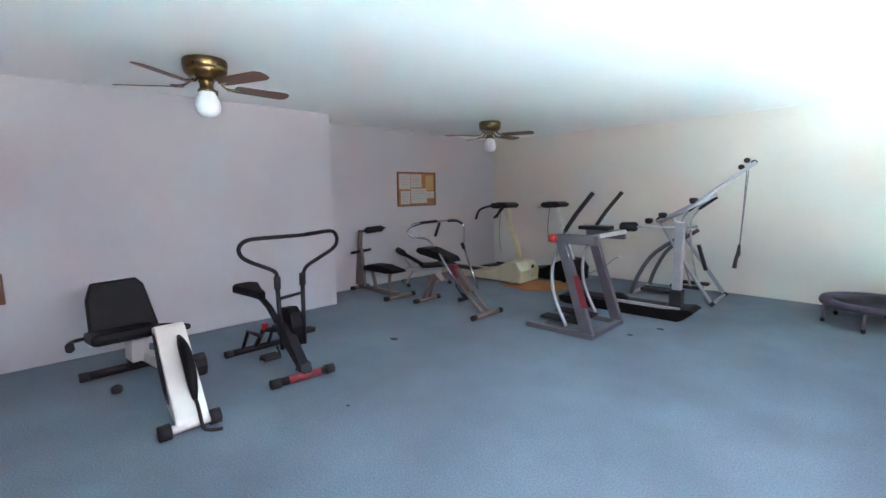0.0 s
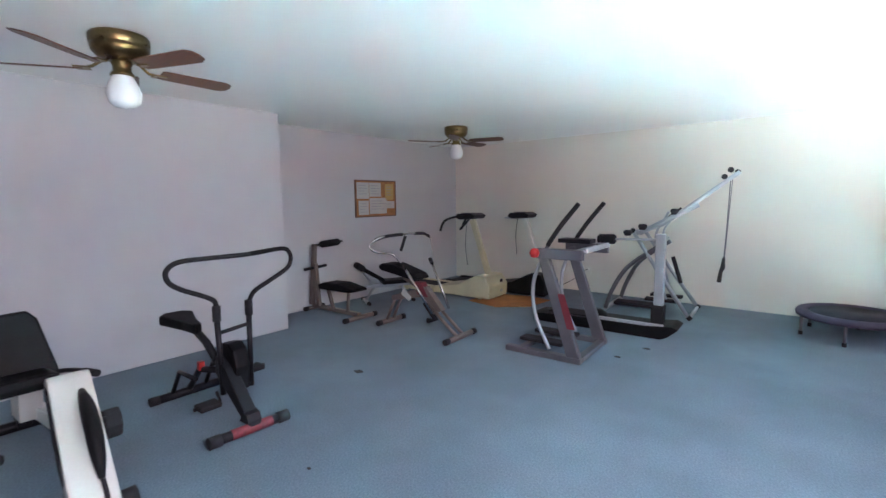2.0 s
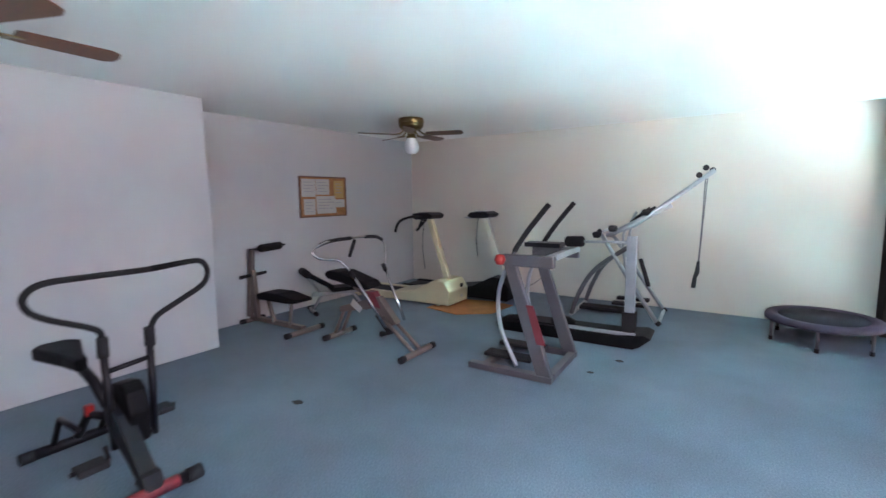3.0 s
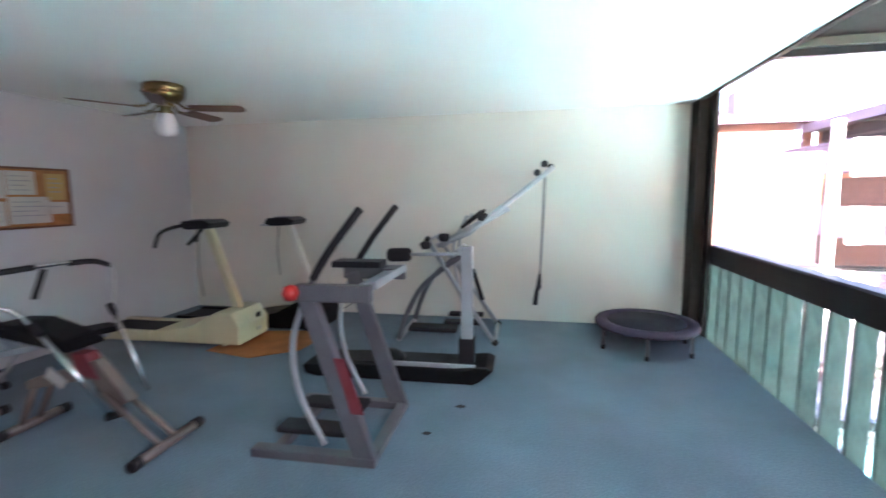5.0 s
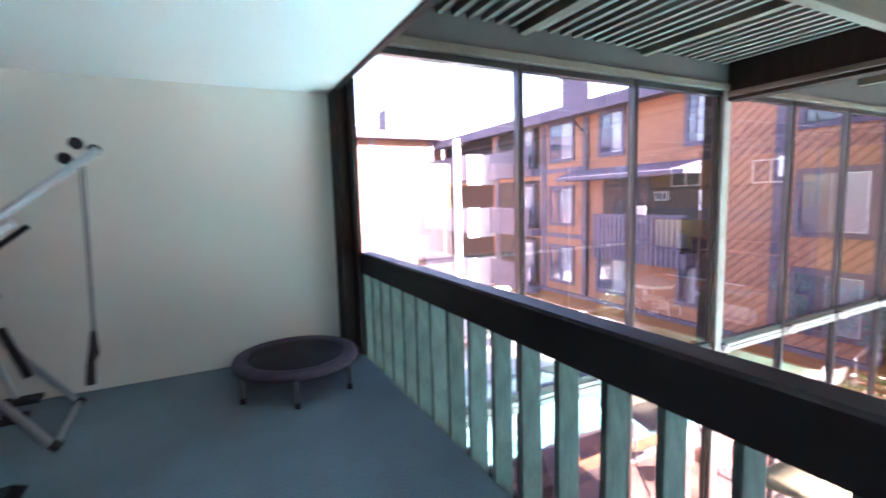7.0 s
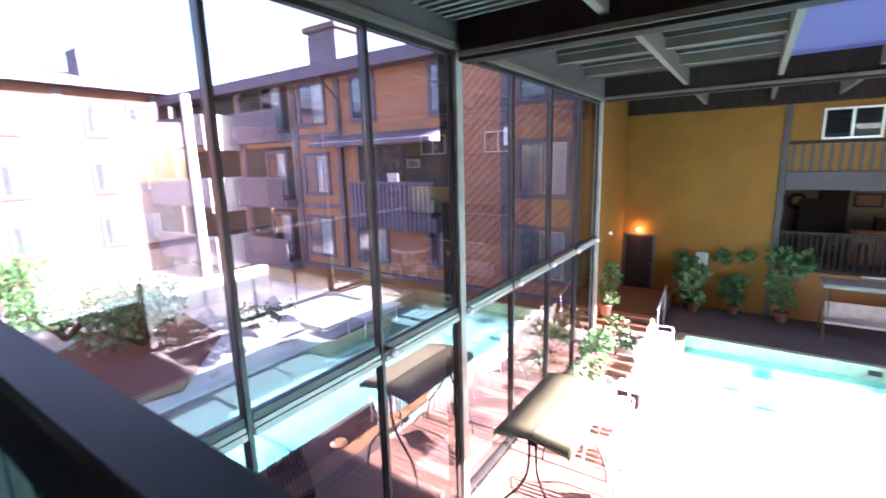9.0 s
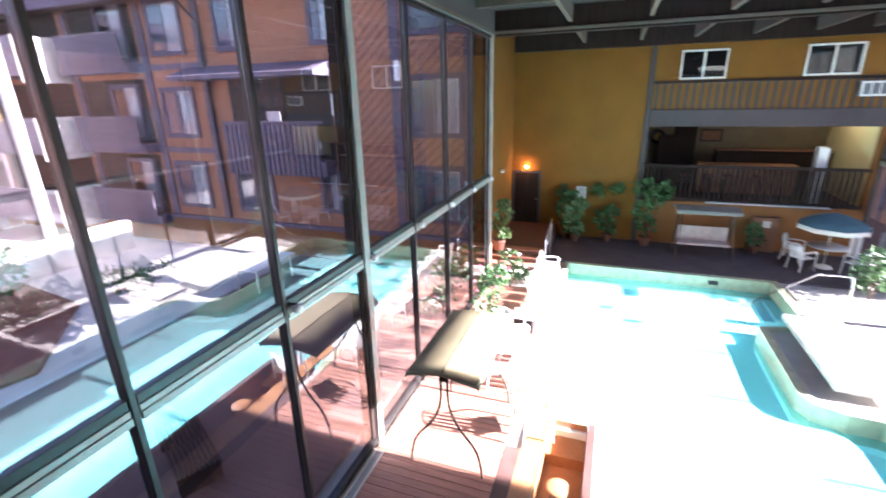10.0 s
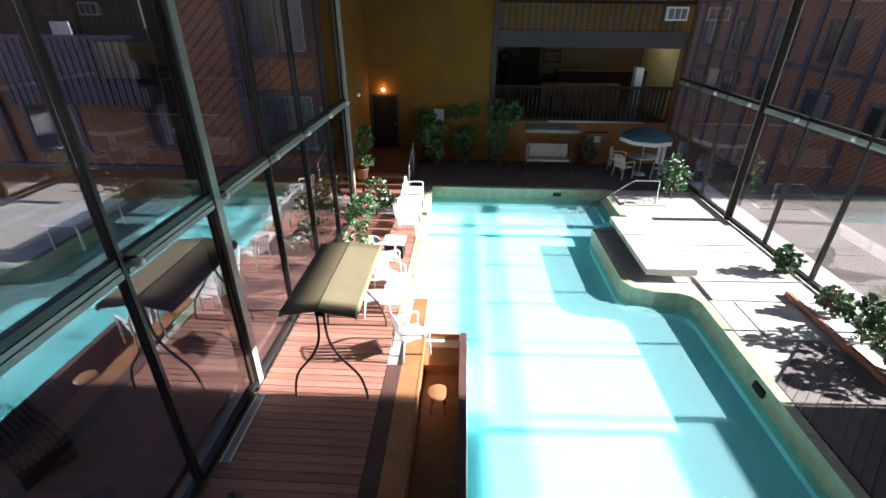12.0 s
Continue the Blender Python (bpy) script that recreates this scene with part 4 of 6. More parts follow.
part("handlebar", bar(curve([(0, -0.10, 0.74), (0, -0.105, 0.79), (0, -0.16, 0.83), (0, -0.30, 0.90), (0, -0.365, 0.955), (0, -0.37, 1.02), (0, -0.30, 1.065), (0, -0.12, 1.07), (0, 0.15, 1.07), (0, 0.36, 1.085), (0, 0.43, 1.07), (0, 0.455, 1.01), (0, 0.42, 0.94), (0, 0.28, 0.87), (0, 0.16, 0.81), (0, 0.12, 0.74)], 5), 0.0155, 10), FOAM, b, "black foam covered handlebar loop")
part("bar_sleeve", bar([(0, 0.15, 1.071), (0, 0.35, 1.085)], 0.0165, 10), VINYL, b)
part("cross_bar", bar([(0, -0.10, 0.58), (0, 0.115, 0.60)], 0.013, 10), BLACK, b)
part("seat_tube", bar([(-0.12, -0.06, 0.36), (-0.24, -0.07, 0.47), (-0.36, -0.09, 0.545)], 0.026, 12), BLACK, b)
part("saddle", turned(prism([(0.19, -0.02), (0.17, 0.03), (0.05, 0.05), (-0.17, 0.115), (-0.23, 0.06), (-0.23, -0.06), (-0.17, -0.115), (0.05, -0.05), (0.17, -0.03)], -0.035, 0.035, "z", 0.016), Matrix.Translation((-0.46, -0.10, 0.575)) @ Matrix.Rotation(radians(4), 4, "Y")), VINYL, b, "black saddle")
part("rear_frame", bar([(-0.12, -0.06, 0.30), (-0.40, -0.06, 0.24), (-0.58, -0.06, 0.06)], 0.022, 10), BLACK, b)
foot(b, -0.60, -0.31, 0.30, 0.03, BLACK)
for y in (-0.17, 0.06):
    part("stay", bar([(-0.60, y, 0.05), (-0.46, y, 0.24), (-0.20, y, 0.25)], 0.015, 8), BLACK, b)
part("reflector", box((-0.37, -0.09, 0.25), (-0.33, -0.05, 0.31), 0.005), RED, b)
for y0, y1, x1, z1 in ((-0.13, -0.30, 0.06, 0.16), (0.05, 0.27, -0.12, 0.24)):
    cr = part("crank", bar([(0.0, y0, 0.20), (x1, y0 - 0.01, z1), (x1, y1, z1)], 0.012, 8), BLACK, b)
    part("pedal", box((x1 - 0.05, min(y0, y1) + 0.02, z1 - 0.02), (x1 + 0.05, max(y0, y1) - 0.02, z1 + 0.015), 0.01), RUBBER, cr)

# leg curl bench
c = thing("leg_curl_bench", (-4.932, 3.894, 0), "taupe steel exercise bench with black pads", "exercise bench", 1, size=0.985)
foot(c, 0.515, -0.25, 0.26, 0.03, TAUPE)
foot(c, -0.44, -0.14, 0.16, 0.028, TAUPE)
part("base_rail", box((-0.44, -0.03, 0.035), (0.50, 0.03, 0.085), 0.006), TAUPE, c)
part("upright", prism([(-0.46, 0.08), (-0.38, 0.08), (-0.29, 0.90), (-0.35, 0.92)], -0.06, -0.01, "y", 0.006), TAUPE, c)
part("upright", prism([(-0.30, 0.08), (-0.24, 0.08), (-0.29, 0.66), (-0.35, 0.66)], -0.06, -0.01, "y", 0.006), TAUPE, c)
rp = part("roller_bar", bar([(-0.32, -0.06, 0.90), (-0.32, 0.44, 0.925)], 0.014, 10), BLACK, c)
part("roller_pad", bar([(-0.32, 0.06, 0.905), (-0.32, 0.09, 0.908), (-0.32, 0.36, 0.92), (-0.32, 0.39, 0.922)], [0.030, 0.048, 0.048, 0.030], 16), FOAM, rp, "black foam roller")
part("foot_roller", bar([(-0.33, -0.20, 0.59), (-0.33, -0.06, 0.60)], 0.020, 12), FOAM, c)
part("foot_roller", bar([(-0.33, -0.01, 0.60), (-0.33, 0.15, 0.61)], 0.020, 12), FOAM, c)
part("seat_post", bar([(0.02, -0.02, 0.06), (-0.08, -0.02, 0.34)], 0.026, 10), TAUPE, c)
part("seat_post", bar([(0.30, -0.02, 0.06), (0.34, -0.02, 0.34)], 0.022, 10), TAUPE, c)
part("seat", prism([(-0.14, 0.34), (-0.16, 0.40), (-0.05, 0.435), (0.22, 0.445), (0.52, 0.40), (0.54, 0.365), (0.36, 0.345)], -0.13, 0.12, "y", 0.02), VINYL, c, "black padded bench seat")

# rider machine
d = thing("rider_machine", (-3.453, 4.032, 0), "taupe and maroon rider machine with chrome arms", "exercise machine", 1.2, size=1.005)
foot(d, 0.50, -0.29, 0.22, 0.03, TAUPE)
foot(d, -0.575, -0.18, 0.25, 0.03, TAUPE)
for y in (-0.09, 0.02):
    part("front_leg", bar([(0.50, y, 0.04), (0.12, y, 0.33)], 0.018, 8), TAUPE, d)
    part("rear_leg", bar([(-0.575, y + 0.05, 0.04), (-0.42, y + 0.05, 0.34)], 0.018, 8), TAUPE, d)
part("frame_beam", prism([(0.16, 0.22), (0.28, 0.28), (0.06, 0.52), (-0.46, 0.36), (-0.46, 0.30), (0.02, 0.40)], -0.07, 0.01, "y", 0.008), TAUPE, d)
part("cover", prism([(0.10, 0.40), (0.0, 0.56), (-0.10, 0.56), (-0.06, 0.42)], -0.075, 0.015, "y", 0.01), MAROON, d, "maroon plastic cover")
part("warning_label", prism([(-0.30, 0.40), (-0.18, 0.33), (-0.14, 0.38), (-0.26, 0.47)], -0.078, -0.074, "y"), PAPER, d)
part("seat_arm", bar([(0.02, -0.03, 0.46), (-0.28, -0.03, 0.58)], 0.024, 10), TAUPE, d)
part("seat", turned(prism([(-0.66, -0.02), (-0.63, 0.03), (-0.45, 0.06), (-0.12, 0.02), (-0.05, -0.03), (-0.10, -0.05), (-0.6, -0.05)], -0.15, 0.09, "y", 0.025), Matrix.Translation((0.06, 0, 0.62)) @ Matrix.Rotation(radians(8), 4, "Y")), VINYL, d, "black padded seat")
for y, z in ((-0.30, 0.0), (0.28, 0.0)):
    part("arm_rod", bar([(0.22, y * 0.5, 0.26), (-0.10, y * 0.82, 0.76)], 0.014, 8), CHROME, d, "chrome arm")
    part("rod_collar", bar([(-0.08, y * 0.80, 0.73), (-0.12, y * 0.83, 0.79)], 0.022, 8), RUBBER, d)
part("handle_loop", bar(curve([(-0.10, -0.25, 0.76), (-0.20, -0.30, 0.88), (-0.27, -0.48, 0.92), (-0.32, -0.52, 0.99), (-0.25, -0.42, 1.07), (-0.20, -0.10, 1.09), (-0.20, 0.18, 1.08), (-0.22, 0.36, 1.02), (-0.14, 0.30, 0.88), (-0.10, 0.24, 0.78)], 5), 0.011, 8), CHROME, d, "chrome handle loop")
part("grip", bar(curve([(-0.30, -0.46, 1.045), (-0.24, -0.36, 1.08), (-0.20, -0.14, 1.09)]), 0.018, 8), FOAM, d)
part("grip", bar(curve([(-0.20, 0.06, 1.085), (-0.20, 0.22, 1.075), (-0.22, 0.34, 1.035)]), 0.018, 8), FOAM, d)
part("grip", bar([(-0.20, -0.09, 1.07), (-0.24, -0.13, 0.90)], 0.017, 8), FOAM, d)
part("damper", bar([(-0.06, 0.06, 0.30), (0.10, 0.06, 0.12), (-0.02, 0.06, 0.10)], 0.03, 10), RUBBER, d)

# folded weight bench by the alcove wall
e = thing("weight_bench", (-4.91, 4.856, 0), "black padded bench with silver legs", "exercise bench", 62, size=0.97)
foot(e, 0.34, -0.2, 0.2, 0.025, SILVER)
foot(e, -0.34, -0.2, 0.2, 0.025, SILVER)
part("rail", box((-0.34, -0.02, 0.22), (0.42, 0.02, 0.27), 0.004), SILVER, e)
part("leg", bar([(0.34, 0, 0.04), (0.20, 0, 0.24)], 0.02, 8), SILVER, e)
part("leg", bar([(-0.34, 0, 0.04), (-0.20, 0, 0.24)], 0.02, 8), SILVER, e)
part("pad", box((-0.10, -0.13, 0.272), (0.48, 0.13, 0.33), 0.02), VINYL, e)
part("back_pad", turned(box((-0.46, -0.13, -0.03), (0.0, 0.13, 0.03), 0.02), Matrix.Translation((-0.08, 0, 0.33)) @ Matrix.Rotation(radians(32), 4, "Y")), VINYL, e)
part("roller", bar([(-0.44, -0.24, 0.56), (-0.44, 0.10, 0.56)], 0.05, 14), FOAM, e)
part("stay", bar([(-0.24, 0, 0.27), (-0.42, 0, 0.54)], 0.015, 8), SILVER, e)


def treadmill(name, at, label, shell, post_m, wide, deck_len, rz):
    """A treadmill: motor hood, belt deck going back, one slanting post, console with handlebars."""
    t = thing(name, at, label, "treadmill", rz)
    w = wide / 2
    part("hood", prism([(0.30, 0.03), (0.31, 0.22), (0.22, 0.35), (0.06, 0.36), (-0.26, 0.20), (-0.70, 0.13), (-0.70, 0.03)], -w, w, "y", 0.02), shell, t, "plastic motor hood")
    part("side_rail", box((-deck_len, -w, 0.03), (-0.70, -w + 0.07, 0.13), 0.01), shell, t)
    part("side_rail", box((-deck_len, w - 0.07, 0.03), (-0.70, w, 0.13), 0.01), shell, t)
    part("belt", box((-deck_len + 0.02, -w + 0.072, 0.04), (-0.70, w - 0.072, 0.115), 0.01), RUBBER, t, "black running belt")
    for x in (0.10, -deck_len + 0.12):
        for y in (-w + 0.06, w - 0.06):
            part("foot", bar([(x, y, 0), (x, y, 0.04)], 0.03, 12), shell, t)
    part("post", turned(box((-0.04, -0.035, 0), (0.04, 0.035, 0.92), 0.01), Matrix.Translation((0.14, 0.02, 0.30)) @ Matrix.Rotation(radians(-19), 4, "Y")), post_m, t, "slanting post")
    con = part("console", turned(prism([(-0.18, 0.0), (-0.14, 0.06), (0.10, 0.07), (0.18, 0.03), (0.14, -0.02), (-0.10, -0.03)], -0.17, 0.17, "y", 0.015), Matrix.Translation((-0.20, 0.02, 1.20))), BLACK, t, "black console")
    part("display", box((-0.30, -0.07, 1.262), (-0.18, 0.09, 1.272), 0.003), GREY_STEEL, con)
    return t


t1 = treadmill("treadmill", (-3.971, 5.907, 0), "cream treadmill with a black console and bent handlebars", CREAM, CREAM, 0.52, 1.45, 1.8)
for y in (-0.27, 0.30):
    part("handlebar", bar(curve([(-0.16, 0.02 + (0.12 if y > 0 else -0.12), 1.22), (-0.30, y * 0.8, 1.215), (-0.48, y, 1.15), (-0.56, y, 1.00)]), 0.018, 10), FOAM, t1, "black foam handlebar")
part("handlebar", bar([(-0.14, -0.10, 1.18), (-0.26, -0.18, 1.02)], 0.017, 8), FOAM, t1)
part("cord", bar(curve([(-0.18, -0.1, 1.19), (-0.20, -0.12, 0.8), (-0.17, -0.11, 0.48)]), 0.004, 6), RUBBER, t1)
part("badge", box((0.300, 0.05, 0.24), (0.312, 0.11, 0.29), 0.004), RUBBER, t1)
part("badge", box((0.302, 0.05, 0.10), (0.314, 0.11, 0.14), 0.004), PAPER, t1)
t2 = treadmill("treadmill", (-3.415, 6.519, 0), "black treadmill with a white post by the cream wall", VINYL, WHITE, 0.50, 1.5, 2)
part("cord", bar(curve([(-0.22, -0.1, 1.19), (-0.23, -0.14, 0.9), (-0.22, -0.12, 0.62)]), 0.005, 6), RUBBER, t2)
part("shelf", box((-0.44, -0.12, 1.17), (-0.20, 0.12, 1.19), 0.006), SILVER, t2)
single("floor_mat", prism([(-3.95, 5.55), (-3.42, 5.44), (-3.05, 5.72), (-3.0, 6.25), (-3.35, 6.32), (-3.9, 6.2)], 0.0, 0.008, "z", 0.002), MAT_ORANGE, "worn orange brown mat on the carpet", "mat")

# grey walker with two long arms
g = thing("walking_trainer", (-1.673, 4.059, 0), "grey steel walking trainer with black swing arms", "exercise machine", 1.7, size=1.035)
part("base_side", box((-0.70, -0.03, 0), (0.02, 0.045, 0.05), 0.006), GREY_STEEL, g)
part("base_side", box((-0.72, 0.64, 0), (0.02, 0.70, 0.05), 0.006), GREY_STEEL, g)
part("base_cross", box((-0.045, 0.047, 0.005), (0.02, 0.638, 0.05), 0.006), GREY_STEEL, g)
part("base_cross", box((-0.60, 0.047, 0.005), (-0.54, 0.638, 0.045), 0.006), GREY_STEEL, g)
for y0, y1 in ((-0.03, 0.035), (0.64, 0.695)):
    part("post", prism([(0.015, 0.05), (-0.105, 0.05), (-0.385, 0.92), (-0.30, 0.95)], y0, y1, "y", 0.008), GREY_STEEL, g)
part("post_stripe", prism([(-0.03, 0.30), (-0.10, 0.30), (-0.19, 0.60), (-0.13, 0.60)], -0.0335, -0.030, "y"), MAROON, g)
part("top_beam", box((-0.40, -0.035, 0.895), (0.02, 0.03, 0.985), 0.008), GREY_STEEL, g)
part("top_beam", box((-0.40, 0.645, 0.895), (0.02, 0.70, 0.985), 0.008), GREY_STEEL, g)
part("knob", lathe([(0.0, -0.045), (0.032, -0.035), (0.046, 0.0), (0.032, 0.035), (0.0, 0.045)], 18, (-0.40, -0.055, 0.945)), RED, g, "round red plastic knob")
con = part("console", turned(box((-0.05, 0.032, -0.02), (0.06, 0.643, 0.025), 0.01), Matrix.Translation((-0.02, 0, 0.965)) @ Matrix.Rotation(radians(-12), 4, "Y")), SILVER, g, "silver console")
part("display", box((-0.06, 0.42, 0.992), (0.03, 0.60, 1.0), 0.003), GREY_STEEL, con)
part("tray", box((-0.42, 0.50, 0.99), (-0.10, 0.66, 1.03), 0.006), BLACK, g)
for y in (0.0, 0.66):
    arm = part("swing_arm", bar(curve([(-0.33, y, 0.95), (-0.27, y, 1.06), (-0.18, y, 1.19), (-0.03, y, 1.37)]), 0.016, 10), GREY_STEEL, g)
    part("grip", bar(curve([(-0.30, y, 1.01), (-0.27, y, 1.06), (-0.18, y, 1.19), (-0.03, y, 1.375)]), 0.021, 10), FOAM, arm, "black foam grip")
    part("lower_arm", bar(curve([(-0.36, y + 0.06, 0.93), (-0.46, y + 0.06, 0.66), (-0.44, y + 0.06, 0.36), (-0.30, y + 0.06, 0.06)]), 0.018, 10), SILVER, g)
part("foot_plate", box((-0.62, 0.10, 0.08), (-0.20, 0.24, 0.11), 0.01), RUBBER, g)
part("foot_plate", box((-0.62, 0.42, 0.08), (-0.20, 0.56, 0.11), 0.01), RUBBER, g)

# cable trainer: long black base, column, slanting boom
h = thing("cable_trainer", (-1.90, 5.39, 0), "black based cable trainer with a long silver boom", "exercise machine", 2, size=1.023)
part("base", prism([(-0.78, 0.02), (-0.80, 0.09), (-0.40, 0.115), (0.45, 0.12), (0.70, 0.145), (0.76, 0.12), (0.66, 0.03), (0.60, 0.0), (-0.70, 0.0)], -0.19, 0.17, "y", 0.012), VINYL, h, "long black base")
part("belt", box((-0.62, -0.13, 0.116), (0.40, 0.11, 0.128), 0.003), RUBBER, h)
part("rail", box((-0.10, -0.165, 0.118), (0.62, -0.14, 0.150), 0.004), SILVER, h)
part("hump", lathe([(0.0, 0.0), (0.13, 0.0), (0.12, 0.04), (0.06, 0.075), (0.0, 0.08)], 20, (-0.10, -0.02, 0.115)), VINYL, h)
col = part("column", box((0.495, -0.045, 0.30), (0.585, 0.04, 1.06), 0.008), SILVER, h, "pale silver column")
part("column_boot", box((0.475, -0.06, 0.12), (0.60, 0.055, 0.32), 0.01), RUBBER, h)
part("boom", bar([(0.30, 0.0, 1.06), (0.55, -0.01, 1.16), (1.19, -0.055, 1.66)], 0.020, 10), SILVER, h, "silver boom")
part("boom_sleeve", bar([(0.32, 0.03, 1.06), (0.86, 0.01, 1.36)], 0.026, 10), SILVER, h)
for x, y, z in ((0.36, -0.02, 1.13), (0.66, -0.01, 1.29), (0.20, 0.03, 1.06)):
    part("clamp", lathe([(0.0, -0.03), (0.03, -0.03), (0.045, 0.0), (0.045, 0.018), (0.03, 0.03), (0.0, 0.03)], 14, (x, y, z)), RUBBER, h)
for dx, dy, dz in ((0.0, -0.04, 0.05), (0.05, 0.03, 0.03), (-0.05, 0.0, -0.01)):
    part("pulley", bar([(1.12 + dx, -0.06 + dy, 1.63 + dz), (1.12 + dx, -0.02 + dy, 1.63 + dz)], 0.025, 14), RUBBER, h)
rope = part("rope", bar(curve([(1.12, -0.05, 1.59), (1.11, -0.05, 1.15), (1.10, -0.05, 0.86)]), 0.005, 6), GREY_STEEL, h)
part("rope", bar([(1.135, -0.05, 1.59), (1.105, -0.05, 0.86)], 0.004, 6), GREY_STEEL, h)
part("handle", bar([(1.10, -0.05, 0.86), (1.095, -0.05, 0.76), (1.08, -0.05, 0.72), (1.07, -0.05, 0.62)], [0.012, 0.021, 0.017, 0.020], 10), RUBBER, rope, "black rubber pull handle")
part("pad_bar", bar([(0.05, -0.02, 0.99), (0.50, -0.01, 1.00)], 0.014, 8), SILVER, h)
part("roller_pad", bar([(-0.10, -0.02, 0.985), (-0.08, -0.02, 0.985), (0.07, -0.02, 0.99), (0.09, -0.02, 0.99)], [0.04, 0.055, 0.055, 0.04], 16), FOAM, h, "black foam roller")

# glider with crossing legs
j = thing("air_glider", (-1.653, 6.547, 0), "silver air glider with crossing curved legs", "exercise machine", 2.4, size=1.01)
for y in (-0.35, 0.35):
    part("front_leg", bar([(0.44, y, 0.02), (0.10, y * 0.92, 0.52), (-0.24, y * 0.8, 1.04)], 0.024, 10), SILVER, j)
    part("leg_cap", bar([(0.46, y, 0.012), (0.425, y, 0.045)], 0.03, 10), RUBBER, j)
    part("arc_leg", bar(curve([(-0.53, y, 0.03), (-0.44, y, 0.30), (-0.26, y * 0.9, 0.60), (0.10, y * 0.8, 0.88)], 6), 0.027, 10), GREY_STEEL, j)
    part("swing_arm", bar(curve([(0.16, y * 0.75, 1.28), (0.10, y * 0.7, 1.16), (0.02, y * 0.65, 0.98), (0.06, y * 0.55, 0.55), (0.16, y * 0.5, 0.16)], 6), 0.015, 8), SILVER, j)
    part("grip", bar([(0.10, y * 0.7, 1.16), (0.30, y * 0.78, 1.32)], 0.019, 8), FOAM, j)
    part("foot_plate", turned(box((-0.19, -0.06, -0.015), (0.19, 0.06, 0.02), 0.012), Matrix.Translation((0.10, y * 0.45, 0.17))), RUBBER, j)
part("rear_foot", bar([(-0.53, -0.36, 0.027), (-0.53, 0.36, 0.027)], 0.027, 12), SILVER, j)
part("front_foot", bar([(0.44, -0.36, 0.025), (0.44, 0.36, 0.025)], 0.02, 12), SILVER, j)
part("top_axle", bar([(0.06, -0.32, 0.92), (0.06, 0.32, 0.92)], 0.022, 10), SILVER, j)
part("base_tray", box((-0.50, -0.10, 0.03), (0.02, 0.10, 0.075), 0.01), RUBBER, j)
part("cross_brace", bar([(-0.24, -0.28, 1.03), (-0.24, 0.28, 1.03)], 0.014, 8), SILVER, j)
part("end_knob", bar([(-0.24, -0.31, 1.03), (-0.24, -0.26, 1.05)], 0.028, 10), RUBBER, j)
part("damper", bar([(0.20, -0.1, 0.72), (0.30, -0.1, 0.40)], 0.024, 10), RUBBER, j)

# small trampoline
tp = thing("trampoline", (0.262, 6.468, 0), "small round trampoline with a violet pad by the railing", "trampoline", 0, size=1.0)
part("rim", bar([(0.445 * math.cos(i * math.tau / 40), 0.445 * math.sin(i * math.tau / 40), 0.235) for i in range(40)], 0.02, 8, True), CHROME, tp)
padb = lathe([(0.35, 0.236), (0.35, 0.252), (0.41, 0.268), (0.46, 0.262), (0.475, 0.235), (0.467, 0.205), (0.455, 0.208)], 48)
part("pad", padb, PURPLE, tp, "violet edge pad")
part("mat", lathe([(0.0, 0.240), (0.375, 0.240), (0.375, 0.2545), (0.0, 0.2545)], 40), TRAMP, tp, "dark bounce mat")
for i in range(6):
    t = i * math.tau / 6 + 0.35
    lg = part("leg", bar([(0.44 * math.cos(t), 0.44 * math.sin(t), 0.215), (0.44 * math.cos(t), 0.44 * math.sin(t), 0.02)], 0.015, 10), GREY_STEEL, tp)
    part("foot_cap", bar([(0.44 * math.cos(t), 0.44 * math.sin(t), 0.04), (0.44 * math.cos(t), 0.44 * math.sin(t), 0.0)], 0.019, 10), RUBBER, lg)
for x, y, s in ((-3.11, 2.75, 0.045), (-1.31, 4.85, 0.035), (-1.46, 4.45, 0.028), (-2.23, 1.64, 0.014)):
    single("carpet_stain", prism([(x + s * math.cos(i * 0.7) * (1 + 0.3 * math.sin(i * 2.9)), y + s * math.sin(i * 0.7) * 0.7) for i in range(9)], 0.0, 0.003, "z"), RUBBER, "dark scuff lying on the blue carpet", "scuff")


# ---- atrium: things ----
def leaf_card(bm, p, d, n, size, wide=0.42):
    """One bent leaf: four faces along direction d."""
    s = d.cross(n).normalized() * size * wide
    mid = p + d * size * 0.5 + n * size * 0.06
    tip = p + d * size - n * size * 0.12
    v = [bm.verts.new(q) for q in (p, mid - s, mid + s, tip, mid)]
    bm.faces.new((v[0], v[1], v[4]))
    bm.faces.new((v[0], v[4], v[2]))
    bm.faces.new((v[1], v[3], v[4]))
    bm.faces.new((v[4], v[3], v[2]))


def foliage(rng, clumps, count, size, spread=1.0):
    """Leaves scattered on uneven clumps: (centre, radius) each."""
    bm = bmesh.new()
    for c, r in clumps:
        for i in range(count):
            a, u = rng.uniform(0, math.tau), rng.uniform(-0.75, 1)
            q = math.sqrt(max(0, 1 - u * u))
            out = Vector((q * math.cos(a), q * math.sin(a), u))
            p = Vector(c) + out * r * rng.uniform(0.35, 1.0) * Vector((1, 1, 0.9)).length / 1.68
            d = (out + Vector((rng.uniform(-1, 1), rng.uniform(-1, 1), rng.uniform(-0.8, 0.5))) * spread).normalized()
            n = d.cross(Vector((rng.uniform(-1, 1), rng.uniform(-1, 1), rng.uniform(-1, 1)))).normalized()
            leaf_card(bm, p, d, n, size * rng.uniform(0.6, 1.3))
    return bm


